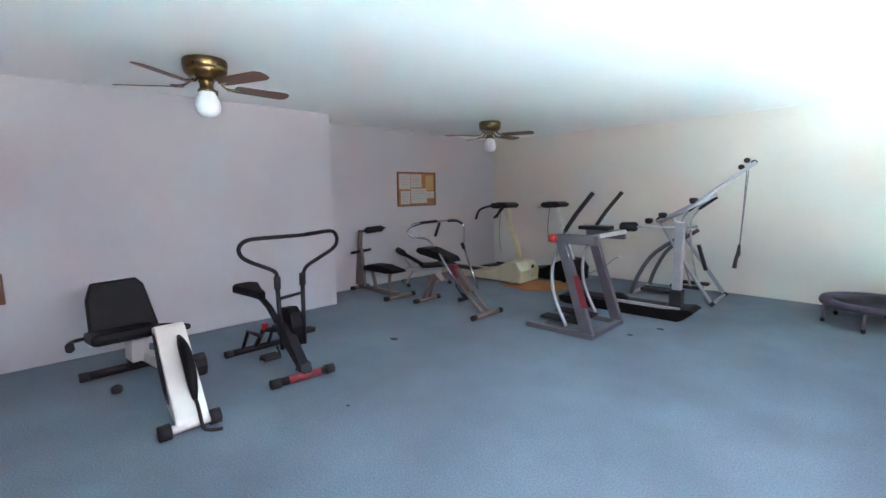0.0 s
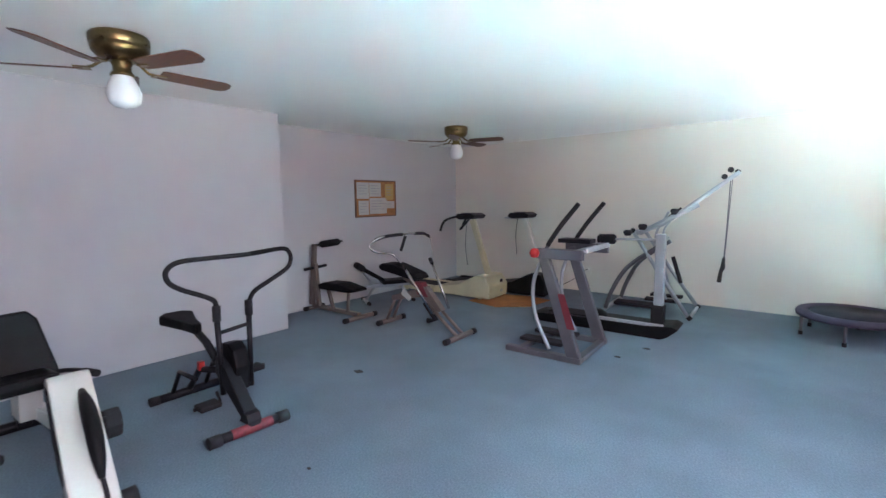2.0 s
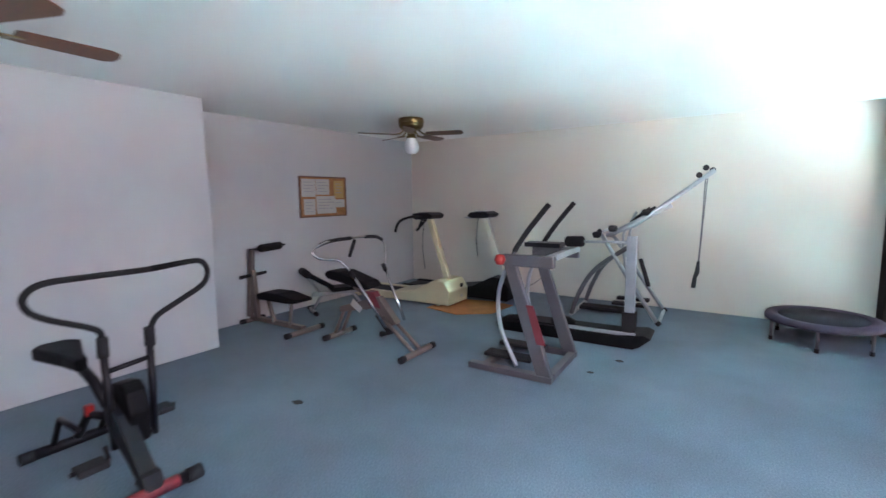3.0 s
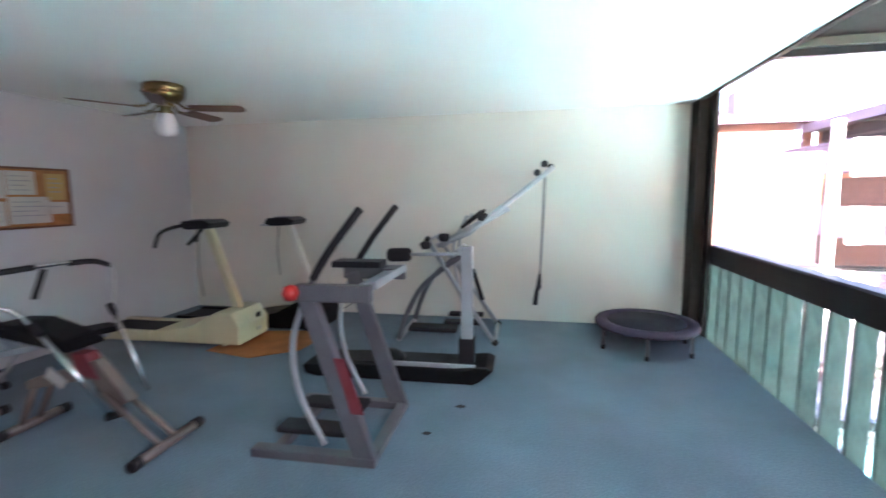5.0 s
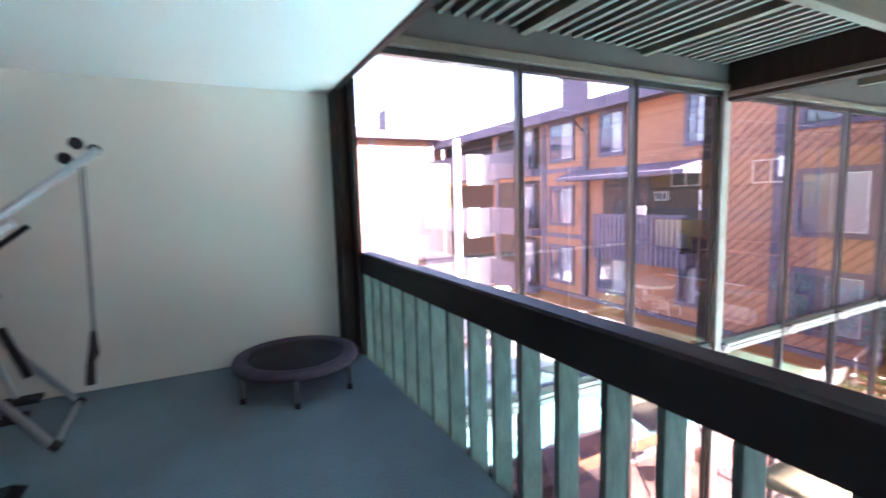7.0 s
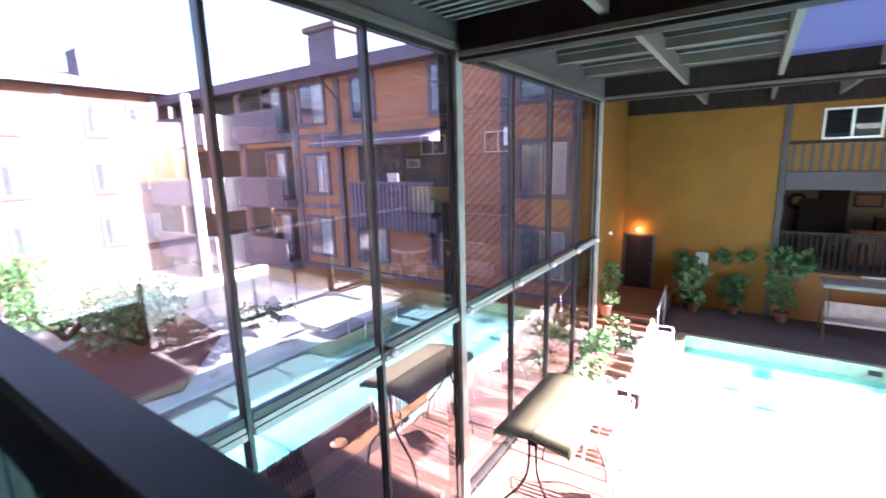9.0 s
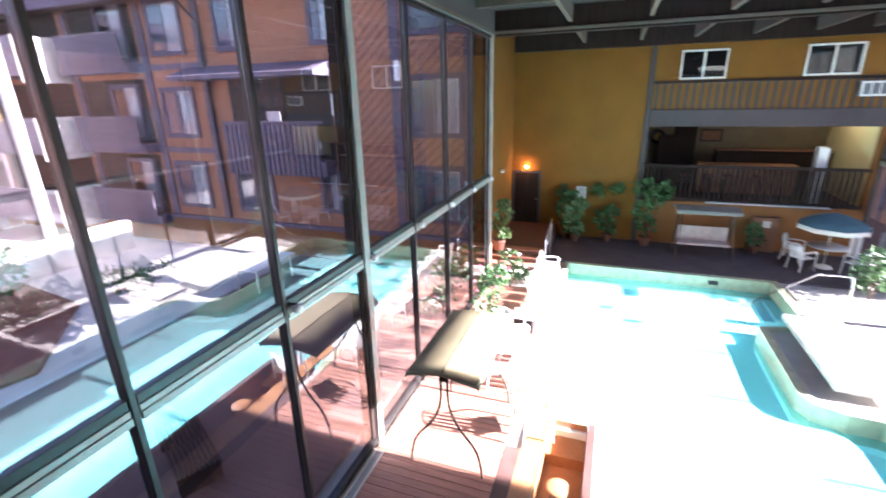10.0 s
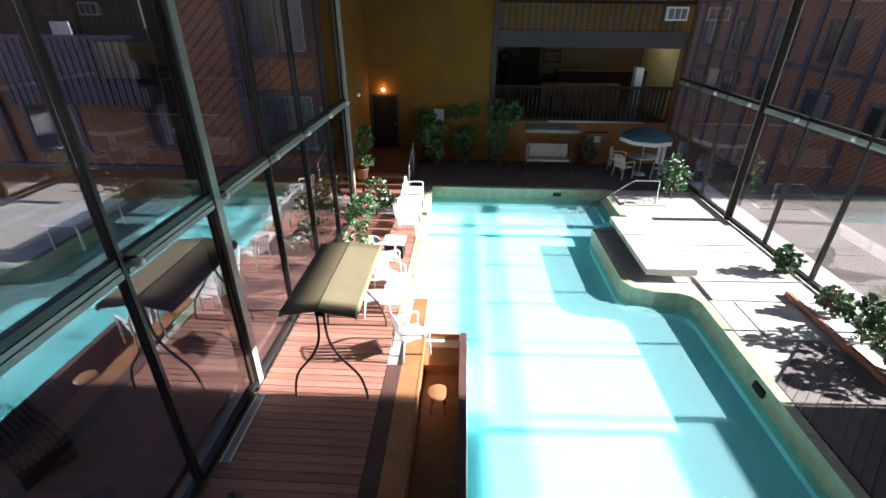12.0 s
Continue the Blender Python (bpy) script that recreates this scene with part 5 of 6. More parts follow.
def petals(rng, spots, size):
    bm = bmesh.new()
    for p in spots:
        for i in range(5):
            a = i * math.tau / 5 + rng.uniform(0, 1)
            d = Vector((math.cos(a), math.sin(a), 0.5)).normalized()
            leaf_card(bm, Vector(p), d, Vector((0, 0, 1)), size, 0.5)
    return bm


def stems(base, tops, r):
    bm = bmesh.new()
    for t in tops:
        b0, t0 = Vector(base), Vector(t)
        m = (b0 + t0) / 2 + Vector((0.03, -0.02, 0.05))
        tube(bm, [b0, m, t0], [r, r * 0.75, r * 0.4], 6)
    return bm


POT = [(0.09, 0.0), (0.10, 0.01), (0.135, 0.20), (0.145, 0.205), (0.145, 0.235), (0.125, 0.235), (0.12, 0.20), (0.0, 0.20)]


def plant(name, at, label, clumps, count, size, leaf, seed, pot=TERRACOTTA, scale=1.0, flower=None, group=""):
    rng = random.Random(seed)
    p = thing(name, at, label, "plant", 0, group)
    base = 0.0
    if pot:
        part("pot", lathe([(r * scale, z * scale) for r, z in POT], 22), pot, p)
        base = 0.19 * scale
    part("stems", stems((0, 0, base - 0.02 * bool(pot)), [c for c, r in clumps], 0.016 * scale), BARK, p)
    part("leaves", foliage(rng, clumps, count, size), leaf, p)
    if flower:
        spots = []
        for c, r in clumps:
            for i in range(5):
                a = rng.uniform(0, math.tau)
                spots.append((c[0] + r * 0.95 * math.cos(a), c[1] + r * 0.95 * math.sin(a), c[2] + r * rng.uniform(0.1, 0.8)))
        part("blossom", petals(rng, spots, 0.055), flower, p)
    return p


FLOOR_Z = DECK_Z
FD = DECK_Z + 0.016
# plants by the far wall
plant("potted_plant", (18.9, 5.05, FD), "tall dark green potted plant by an ochre wall", [((0, 0, 0.75), 0.3), ((0.0, 0.15, 1.25), 0.28), ((-0.1, -0.1, 1.7), 0.22)], 70, 0.2, LEAF, 1, scale=1.4)
plant("potted_plant", (18.6, 4.75, FD), "broad leaved potted plant on the dark deck", [((0, 0, 0.6), 0.3), ((-0.1, 0.15, 1.15), 0.28), ((0.0, -0.15, 1.5), 0.2)], 60, 0.26, LEAF_PALE, 2, scale=1.4)
plant("potted_plant", (18.9, 3.55, FD), "bushy green potted plant at the wall foot", [((0, 0, 0.6), 0.3), ((0, 0.2, 0.95), 0.28), ((0, -0.15, 1.2), 0.2)], 70, 0.18, LEAF, 3, scale=1.3)
plant("potted_plant", (18.75, 2.2, FD), "tall bushy plant beside the dark post", [((0, 0, 0.8), 0.34), ((0, 0.1, 1.35), 0.4), ((0, -0.25, 1.9), 0.38), ((0, 0.25, 2.2), 0.3), ((0, -0.5, 2.15), 0.22)], 90, 0.18, LEAF, 4, scale=1.5)
plant("potted_plant", (18.9, -1.4, FD), "low dark potted plant below the bar", [((0, 0, 0.5), 0.25), ((0, 0.1, 0.85), 0.22)], 60, 0.16, LEAF, 5, scale=1.2)
plant("hanging_plant", (15.4, 7.0, DECK_Z + 0.466), "trailing green plant in a terracotta pot", [((0, 0, 0.9), 0.22), ((0.0, -0.15, 1.25), 0.25), ((0.1, -0.1, 1.55), 0.2), ((-0.1, -0.2, 0.6), 0.2)], 70, 0.15, LEAF_PALE, 6, scale=1.6)
for n, y in enumerate((3.3, 4.0, 5.3)):
    w = thing("wall_plant", (FAR_X - 0.001, y, -2.1 - 0.12 * n), "small trailing plant on a wall bracket", "plant", 0, "wall plants")
    part("bracket", box((-0.16, -0.09, -0.02), (0, 0.09, 0.02), 0.004), TRIM, w)
    part("leaves", foliage(random.Random(40 + n), [((-0.14, 0, 0.08), 0.16), ((-0.15, 0.1, -0.06), 0.16), ((-0.14, -0.1, -0.1), 0.14)], 45, 0.14), LEAF, w)

# flower bed by the left glass
plant("flowering_shrub", (11.2, 6.35, FLOOR_Z), "flowering shrub with pink and white blossom", [((0, 0, 0.45), 0.36), ((0.5, 0.05, 0.6), 0.4), ((0.95, 0.0, 0.75), 0.42), ((0.6, -0.2, 1.0), 0.3), ((1.3, 0.1, 0.6), 0.32)], 100, 0.12, LEAF, 7, None, flower=PETAL_PINK)
plant("flowering_shrub", (10.7, 6.2, FLOOR_Z), "low pale shrub with white blossom", [((0, 0, 0.28), 0.26), ((0.25, -0.1, 0.3), 0.24)], 80, 0.10, LEAF_PALE, 8, None, flower=PETAL_WHITE)
plant("flowering_shrub", (13.4, 6.2, FLOOR_Z), "dark shrub with white blossom near the steps", [((0, 0, 0.5), 0.35), ((0.4, 0.1, 0.75), 0.35), ((0.2, -0.25, 0.45), 0.3)], 90, 0.12, LEAF, 9, None, flower=PETAL_WHITE)
for n, (x, y) in enumerate(((11.15, 5.95), (13.9, 5.85))):
    single("white_planter", lathe([(0.12, 0.0), (0.20, 0.04), (0.24, 0.30), (0.25, 0.34), (0.21, 0.34), (0.20, 0.28), (0.0, 0.28)], 24, (x, y, DECK_Z - 0.045)), STONE, "round white stone planter on the concrete", "planter", "white planters")
plant("flowering_shrub", (3.95, 6.2, FLOOR_Z), "small pot plant with red blossom", [((0, 0, 0.36), 0.2)], 80, 0.10, LEAF, 10, TERRACOTTA, 1.0, flower=PETAL_PINK)

# planting along the right glass
for n, (x, y, s, fl) in enumerate(((10.55, -4.1, 0.62, None), (8.9, -4.05, 0.55, PETAL_PINK), (8.0, -4.0, 0.85, None), (7.3, -3.98, 0.7, PETAL_PINK), (15.35, -3.3, 1.3, PETAL_WHITE), (16.1, -3.7, 1.0, PETAL_WHITE), (6.9, -4.1, 0.9, None))):
    plant("shrub", (x, y, DECK_Z), "leafy green shrub beside the glass wall", [((0, 0, 0.35 * s), 0.3 * s), ((0.25 * s, 0.05, 0.55 * s), 0.3 * s), ((-0.15 * s, -0.05, 0.7 * s), 0.24 * s), ((0.05, 0.1, 0.95 * s), 0.18 * s)], 85, 0.12, LEAF_PALE if n % 2 else LEAF, 20 + n, None, flower=fl, group="shrubs by the glass")
kerb = thing("flower_bed_edge", (0, 0, DECK_Z - 0.04), "low red timber edge of a flower bed", "bed edge")
part("edge", box((6.6, -3.62, 0.0), (9.6, -3.54, 0.16), 0.008), DECK, kerb)

# canopy swing near the left glass
def swing(name, at, label, rz, canvas, cushion, length, wide, high, group=""):
    s = thing(name, at, label, "patio swing", rz, group)
    L, w = length / 2, wide / 2
    top = prism([(-w, 0.0), (-w + 0.03, 0.07), (-0.02, 0.125), (0.02, 0.125), (w - 0.03, 0.07), (w, 0.0), (w - 0.02, -0.05), (w - 0.03, 0.0), (0, 0.09), (-w + 0.03, 0.0), (-w + 0.02, -0.05)], -L, L, "x", 0.006)
    c = part("canopy", turned(top, Matrix.Translation((0, 0, high))), canvas, s, "taut canvas canopy")
    part("seam", bar([(-L, 0.0, high + 0.128), (L, 0.0, high + 0.128)], 0.008, 6), canvas, c)
    for x in (-L + 0.12, L - 0.12):
        part("end_bracket", box((x - 0.02, -0.07, high - 0.06), (x + 0.02, 0.07, high + 0.06), 0.006), BLACK, s)
        for sg in (-1, 1):
            part("leg", bar(curve([(x, 0.05 * sg, high - 0.02), (x, 0.07 * sg, high * 0.72), (x, 0.20 * sg, high * 0.52), (x, 0.47 * sg, high * 0.30), (x, 0.56 * sg, high * 0.12), (x, 0.58 * sg, 0.0)], 6), 0.02, 8), BARK, s, "bent brown tube leg")
        if not cushion:
            continue
        part("hanger", bar([(x * 0.86, 0.10, high - 0.04), (x * 0.86, 0.0, 0.55)], 0.007, 6), BLACK, s)
        part("hanger", bar([(x * 0.86, -0.10, high - 0.04), (x * 0.86, -0.12, 0.45)], 0.007, 6), BLACK, s)
    part("ridge", bar([(-L + 0.1, 0, high - 0.02), (L - 0.1, 0, high - 0.02)], 0.018, 8), BLACK, s)
    if not cushion:
        return s
    part("seat", turned(box((-L * 0.84, -0.25, -0.04), (L * 0.84, 0.25, 0.05), 0.03), Matrix.Translation((0, -0.02, 0.46))), cushion, s, "padded seat cushion")
    part("backrest", turned(box((-L * 0.84, -0.04, 0.0), (L * 0.84, 0.04, 0.50), 0.03), Matrix.Translation((0, 0.24, 0.48)) @ Matrix.Rotation(radians(-16), 4, "X")), cushion, s, "padded back cushion")
    return s


swing("canopy_swing", (7.06, 5.61, DECK_Z), "olive canvas canopy on bent tube legs on the deck", 0, CANVAS, None, 2.12, 1.13, 1.66)
swing("canopy_swing", (18.1, 0.40, FD), "patio swing with a grey canopy and striped cushions", -90, CANVAS_GREY, CUSHION, 1.95, 1.0, 1.62)


def chair(at, rz):
    """A stacking garden chair in white resin."""
    c = thing("garden_chair", at, "white resin garden chair on the pool deck", "chair", rz, "white garden chairs")
    part("seat", prism([(-0.23, -0.22), (0.23, -0.20), (0.23, 0.20), (-0.23, 0.22)], 0.40, 0.43, "z", 0.008), CHAIR_WHITE, c)
    for y in (-0.15, -0.05, 0.05, 0.15):
        part("back_slat", turned(box((-0.012, y - 0.032, 0.0), (0.012, y + 0.032, 0.40), 0.006), Matrix.Translation((-0.22, 0, 0.42)) @ Matrix.Rotation(radians(-12), 4, "Y")), CHAIR_WHITE, c)
    part("back_top", bar(curve([(-0.22, -0.23, 0.44), (-0.29, -0.23, 0.78), (-0.31, -0.12, 0.84), (-0.31, 0.12, 0.84), (-0.29, 0.23, 0.78), (-0.22, 0.23, 0.44)], 4), 0.017, 8), CHAIR_WHITE, c)
    for y in (-0.25, 0.25):
        part("armrest", bar(curve([(-0.26, y, 0.62), (0.0, y, 0.645), (0.20, y, 0.64), (0.25, y, 0.60)], 3), 0.021, 8), CHAIR_WHITE, c)
        part("leg", bar([(0.25, y, 0.61), (0.24, y, 0.40), (0.27, y, 0.0)], 0.019, 8), CHAIR_WHITE, c)
        part("leg", bar([(-0.22, y * 0.9, 0.44), (-0.27, y, 0.0)], 0.019, 8), CHAIR_WHITE, c)
    return c


first = chair((14.55, 5.15, DECK_Z - 0.045), -88)
for x, y, r in ((13.95, 5.12, -95), (13.35, 5.1, -85), (12.75, 5.1, -92), (12.15, 5.12, -88), (10.2, 5.35, -70), (9.3, 5.15, -120), (8.5, 5.3, -80)):
    copy_thing(first, pose(x, y, DECK_Z - 0.045, 0, 0, r))
copy_thing(first, pose(7.3, 4.46, DECK_Z + 0.002, 0, 0, -60))
st = thing("low_stool", (6.42, 3.92, DECK_Z - 0.50), "low round wooden stool in the sunken well", "stool")
part("seat", lathe([(0.0, 0.36), (0.17, 0.36), (0.185, 0.375), (0.185, 0.39), (0.16, 0.405), (0.0, 0.40)], 24), TROUGH, st)
for i in range(4):
    ca, sa = math.cos(0.8 + i * math.tau / 4), math.sin(0.8 + i * math.tau / 4)
    part("leg", bar([(0.11 * ca, 0.11 * sa, 0.362), (0.17 * ca, 0.17 * sa, 0.0)], 0.014, 8), CHROME, st)
tb = thing("side_table", (10.95, 5.28, DECK_Z - 0.045), "white topped side table with dark sides", "table")
part("top", box((-0.27, -0.27, 0.42), (0.27, 0.27, 0.46), 0.008), CHAIR_WHITE, tb)
part("body", box((-0.23, -0.23, 0.0), (0.23, 0.23, 0.418), 0.008), BLACK, tb)
lt = thing("lounge_table", (9.0, 4.98, DECK_Z - 0.045), "low white slatted lounger beside the pool", "lounger")
for i in range(8):
    part("slat", box((-0.62 + i * 0.16, -0.25, 0.27), (-0.48 + i * 0.16, 0.25, 0.295), 0.006), CHAIR_WHITE, lt)
for x in (-0.55, 0.55):
    for y in (-0.22, 0.22):
        part("leg", bar([(x, y, 0.27), (x, y, 0)], 0.018, 8), CHAIR_WHITE, lt)
    part("stretcher", bar([(x, -0.24, 0.26), (x, 0.24, 0.26)], 0.016, 8), CHAIR_WHITE, lt)

# slatted bench under the balcony
sb = thing("slatted_bench", (4.8, 9.4, DECK_Z + 0.12), "dark slatted timber bench outside the glass", "bench", 62)
for i in range(9):
    part("slat", box((-0.75, -0.30 + i * 0.068, 0.38), (0.75, -0.25 + i * 0.068, 0.405), 0.005), BROWN, sb)
for x in (-0.6, 0.6):
    part("leg", box((x - 0.04, -0.30, 0), (x + 0.04, 0.29, 0.378), 0.006), BROWN, sb)

vt = thing("floor_vent", (5.47, 6.76, DECK_Z + 0.002), "long pale metal floor vent in the deck", "vent")
part("vent_frame", box((-0.62, -0.075, 0.0), (0.62, -0.055, 0.020), 0.003), WHITE, vt)
part("vent_frame", box((-0.62, 0.055, 0.0), (0.62, 0.075, 0.020), 0.003), WHITE, vt)
part("vent_frame", box((-0.62, -0.054, 0.0), (-0.60, 0.054, 0.014), 0.003), SILVER, vt)
part("vent_frame", box((0.60, -0.054, 0.0), (0.62, 0.054, 0.014), 0.003), SILVER, vt)
for i in range(5):
    part("louvre", box((-0.598, -0.046 + i * 0.021, 0.001), (0.598, -0.036 + i * 0.021, 0.010)), SILVER, vt)

hr = thing("pool_handrail", (14.85, -1.75, DECK_Z - 0.03), "bent chrome handrail at the pool steps", "handrail")
part("rail", bar(curve([(0.0, -0.9, 0.0), (0.05, -0.9, 0.72), (0.05, -0.82, 0.80), (0.05, -0.20, 0.80), (0.05, -0.02, 0.74), (0.0, 1.15, -0.10), (0.0, 1.3, -0.45)], 5), 0.021, 10), CHROME, hr)
part("flange", lathe([(0.0, 0.0), (0.05, 0.0), (0.05, 0.012), (0.025, 0.02), (0.0, 0.02)], 14, (0.0, -0.9, 0.0)), CHROME, hr)

# far side: door, lamp, sign, umbrella table, lean to rail
dd = tagged(thing("door_1", (FAR_X - 0.002, 6.80, DECK_Z + 0.468), "dark brown panelled door at the landing", "door"), kind="structure")
part("door_leaf", box((-0.05, -0.48, 0.0), (0, 0.48, 2.05), 0.006), BROWN, dd)
for z0, z1 in ((0.15, 0.9), (1.05, 1.9)):
    for y0, y1 in ((-0.38, -0.05), (0.05, 0.38)):
        part("door_panel", box((-0.062, y0, z0), (-0.051, y1, z1), 0.006), BROWN, dd)
part("door_handle", lathe([(0.0, -0.03), (0.028, -0.02), (0.03, 0.0), (0.028, 0.02), (0.0, 0.03)], 14, (-0.085, -0.40, 1.0)), BRASS, dd)
part("door_frame", box((-0.055, 0.482, 0.0), (0, 0.46 + 0.12, 2.14), 0.005), TRIM, dd)
part("door_frame", box((-0.055, -0.58, 0.0), (0, -0.482, 2.14), 0.005), TRIM, dd)
part("door_frame", box((-0.055, -0.48, 2.052), (0, 0.48, 2.14), 0.005), TRIM, dd)
wl = thing("wall_lamp", (FAR_X - 0.001, 6.82, -1.42), "amber wall lamp glowing on the ochre wall", "wall lamp")
part("back_plate", box((-0.03, -0.05, -0.08), (0, 0.05, 0.06), 0.006), BRASS, wl)
part("bulb", lathe([(0.0, -0.06), (0.045, -0.04), (0.06, 0.0), (0.045, 0.04), (0.0, 0.06)], 18, (-0.10, 0, 0.0)), BULB_GLOW, wl, "glowing amber globe")
lamp = new("wall_lamp_light", bpy.data.lights.new("wall_lamp_light", "POINT"))
lamp.data.energy, lamp.data.color, lamp.data.shadow_soft_size = 0.9, (1.0, 0.5, 0.16), 0.06
lamp.location = (FAR_X - 0.22, 6.82, -1.42)
sg = thing("pool_sign", (FAR_X - 0.001, 4.64, -2.38), "small white notice with grey lines on an ochre wall", "sign")
part("board", box((-0.012, -0.19, -0.25), (0, 0.19, 0.25), 0.003), WHITE, sg)
for i in range(7):
    part("text_line", box((-0.0145, -0.14, 0.17 - i * 0.055), (-0.0125, 0.10 - 0.05 * (i % 3) + 0.04, 0.19 - i * 0.055)), INK, sg)
bl = new("bar_light", bpy.data.lights.new("bar_light", "POINT"))
bl.data.energy, bl.data.color, bl.data.shadow_soft_size = 4.0, (1.0, 0.85, 0.5), 0.1
bl.location = (FAR_X + 1.6, -3.2, 0.6)
# inside the raised bar
bx = 23.298
bd = tagged(thing("door_2", (bx, 0.74, -2.50), "dark closed door at the back of the bar", "door"), kind="structure")
part("door_leaf", box((-0.05, -0.44, 0.0), (0, 0.44, 2.45), 0.006), BROWN, bd)
part("door_handle", lathe([(0.0, -0.03), (0.028, -0.02), (0.03, 0.0), (0.028, 0.02), (0.0, 0.03)], 12, (-0.08, -0.34, 1.0)), BRASS, bd)
dial = thing("wall_clock", (bx, 1.83, -0.53), "round dark wall clock with a pale dial", "clock")
part("case", turned(lathe([(0.0, 0.0), (0.32, 0.0), (0.32, 0.05), (0.26, 0.07), (0.24, 0.05), (0.0, 0.05)], 28), Matrix.Rotation(radians(-90), 4, "Y")), BLACK, dial)
part("dial", turned(lathe([(0.0, 0.051), (0.17, 0.051), (0.17, 0.054), (0.0, 0.054)], 24), Matrix.Rotation(radians(-90), 4, "Y")), PAPER_TAN, dial)
pic = thing("framed_picture", (bx, -0.25, -0.46), "dark framed picture on the bar wall", "picture")
part("picture_frame", box((-0.03, -0.42, -0.26), (0, 0.42, 0.26), 0.008), BLACK, pic)
part("print", box((-0.034, -0.34, -0.19), (-0.031, 0.34, 0.19)), OAK, pic)
cnt = thing("bar_counter", (22.6, -2.3, -2.50), "long dark bar counter with a timber top", "counter")
part("front", box((-0.30, -1.9, 0.0), (0.3, 1.9, 1.52), 0.01), BROWN, cnt)
part("top", box((-0.38, -1.95, 1.522), (0.34, 1.95, 1.58), 0.012), OAK, cnt)
for y in (0.9, 0.15, -0.6, -1.5):
    sc = thing("bar_stool", (20.6, y, -2.50), "tall dark bar stool with a padded seat", "stool", 0, "bar stools")
    part("seat", lathe([(0.0, 0.74), (0.17, 0.74), (0.18, 0.77), (0.16, 0.81), (0.0, 0.82)], 18), MAROON, sc)
    for a in range(4):
        ca, sa = math.cos(a * 1.5708 + 0.78), math.sin(a * 1.5708 + 0.78)
        part("leg", bar([(0.12 * ca, 0.12 * sa, 0.74), (0.21 * ca, 0.21 * sa, 0.0)], 0.014, 8), BLACK, sc)
cb = thing("timber_cabinet", (FAR_X - 0.002, -1.65, FD), "low orange timber cabinet below the bar with a white notice", "cabinet")
part("body", box((-0.22, -0.42, 0.0), (0, 0.42, 1.25), 0.01), OAK, cb)
part("door", box((-0.24, -0.38, 0.06), (-0.222, 0.38, 1.18), 0.006), OAK, cb)
part("notice", box((-0.246, -0.14, 0.90), (-0.241, 0.10, 1.14)), PAPER, cb)
um = thing("umbrella_table", (17.9, -3.1, FD), "patio table under a teal umbrella with white fringe", "patio table")
part("pole", bar([(0, 0, 0), (0, 0, 1.78)], 0.02, 8), WHITE, um)
part("canopy", lathe([(0.0, 1.82), (0.3, 1.74), (0.65, 1.60), (0.95, 1.42), (0.95, 1.405), (0.65, 1.57), (0.3, 1.71), (0.0, 1.78)], 8), TEAL, um)
part("fringe", lathe([(0.955, 1.42), (0.96, 1.28), (0.945, 1.28), (0.94, 1.42)], 8), WHITE, um)
part("tabletop", lathe([(0.0, 0.70), (0.52, 0.70), (0.53, 0.715), (0.52, 0.73), (0.0, 0.73)], 24), WHITE, um)
part("base", lathe([(0.0, 0.0), (0.24, 0.0), (0.22, 0.05), (0.05, 0.09), (0.0, 0.09)], 20), WHITE, um)
for x, y, r in ((17.5, -2.35, -60), (17.3, -3.7, 40), (18.5, -2.4, -120)):
    ch = copy_thing(first, pose(x, y, FD, 0, 0, r))
    ch["label"] = "pale garden chair beside the umbrella table"
for n, (y, wd, z, ht) in enumerate(((1.4, 0.75, -2.49, 2.05), (-0.6, 1.6, -2.49, 0.9))):
    single("bar_cabinet", box((22.9, y - wd / 2, z), (23.28, y + wd / 2, z + ht), 0.01), BROWN, "dark wooden cabinet at the back of the bar", "cabinet")
single("bar_counter", prism([(21.2, -2.5), (21.2, -1.45), (21.1, -1.43), (21.1, -1.38), (21.75, -1.38), (21.75, -2.5)], -2.9, 0.4, "y", 0.008), TROUGH, "varnished wooden bar counter", "bar counter")
single("paper_box", box((FAR_X + 0.4, -3.2, -2.499), (FAR_X + 0.75, -2.9, -0.55), 0.006), WHITE, "tall white dispenser in the bar", "dispenser")
lb = thing("life_buoy", (FAR_X + 0.32, 2.46, -0.35), "black and pale ring hung beside the post", "life ring")
part("ring", turned(bar([(0.0, 0.20 * math.cos(i * math.tau / 24), 0.28 * math.sin(i * math.tau / 24)) for i in range(24)], 0.05, 8, True), Matrix.Rotation(radians(90), 4, "Z")), RUBBER, lb)
wd = thing("white_crates", (18.6, -4.15, FD), "white framed panel leaning by the glass wall", "panel")
for y in (0.0, 0.18):
    part("panel", box((-0.03, -0.08 + y, 0.25), (0.0, 0.05 + y, 1.1), 0.006), WHITE, wd)
part("stand", box((-0.028, -0.1, 0), (-0.002, 0.26, 0.248), 0.006), TRIM, wd)
pr = thing("landing_rail", (15.9, 5.42, DECK_Z - 0.044), "pale handrail beside the timber steps", "handrail")
part("rail", bar([(-0.6, 0, 0.95), (0.9, 0, 1.35)], 0.03, 8), SILVER, pr)
for x, z in ((-0.5, 0.97), (0.8, 1.32)):
    part("baluster", bar([(x, 0, 0.0), (x, 0, z)], 0.022, 8), SILVER, pr)


# ---- outside ----
solid("ground", box((-250, -300, DECK_Z - 2.4), (250, 300, DECK_Z - 2.0)), PATIO, "dull brown ground reaching the distance")
solid("pavement_courtyard", box((-30, 14.0, DECK_Z - 2.0), (13.7, 30.0, DECK_Z + 0.12)), PAVE, "sunlit pale concrete courtyard")
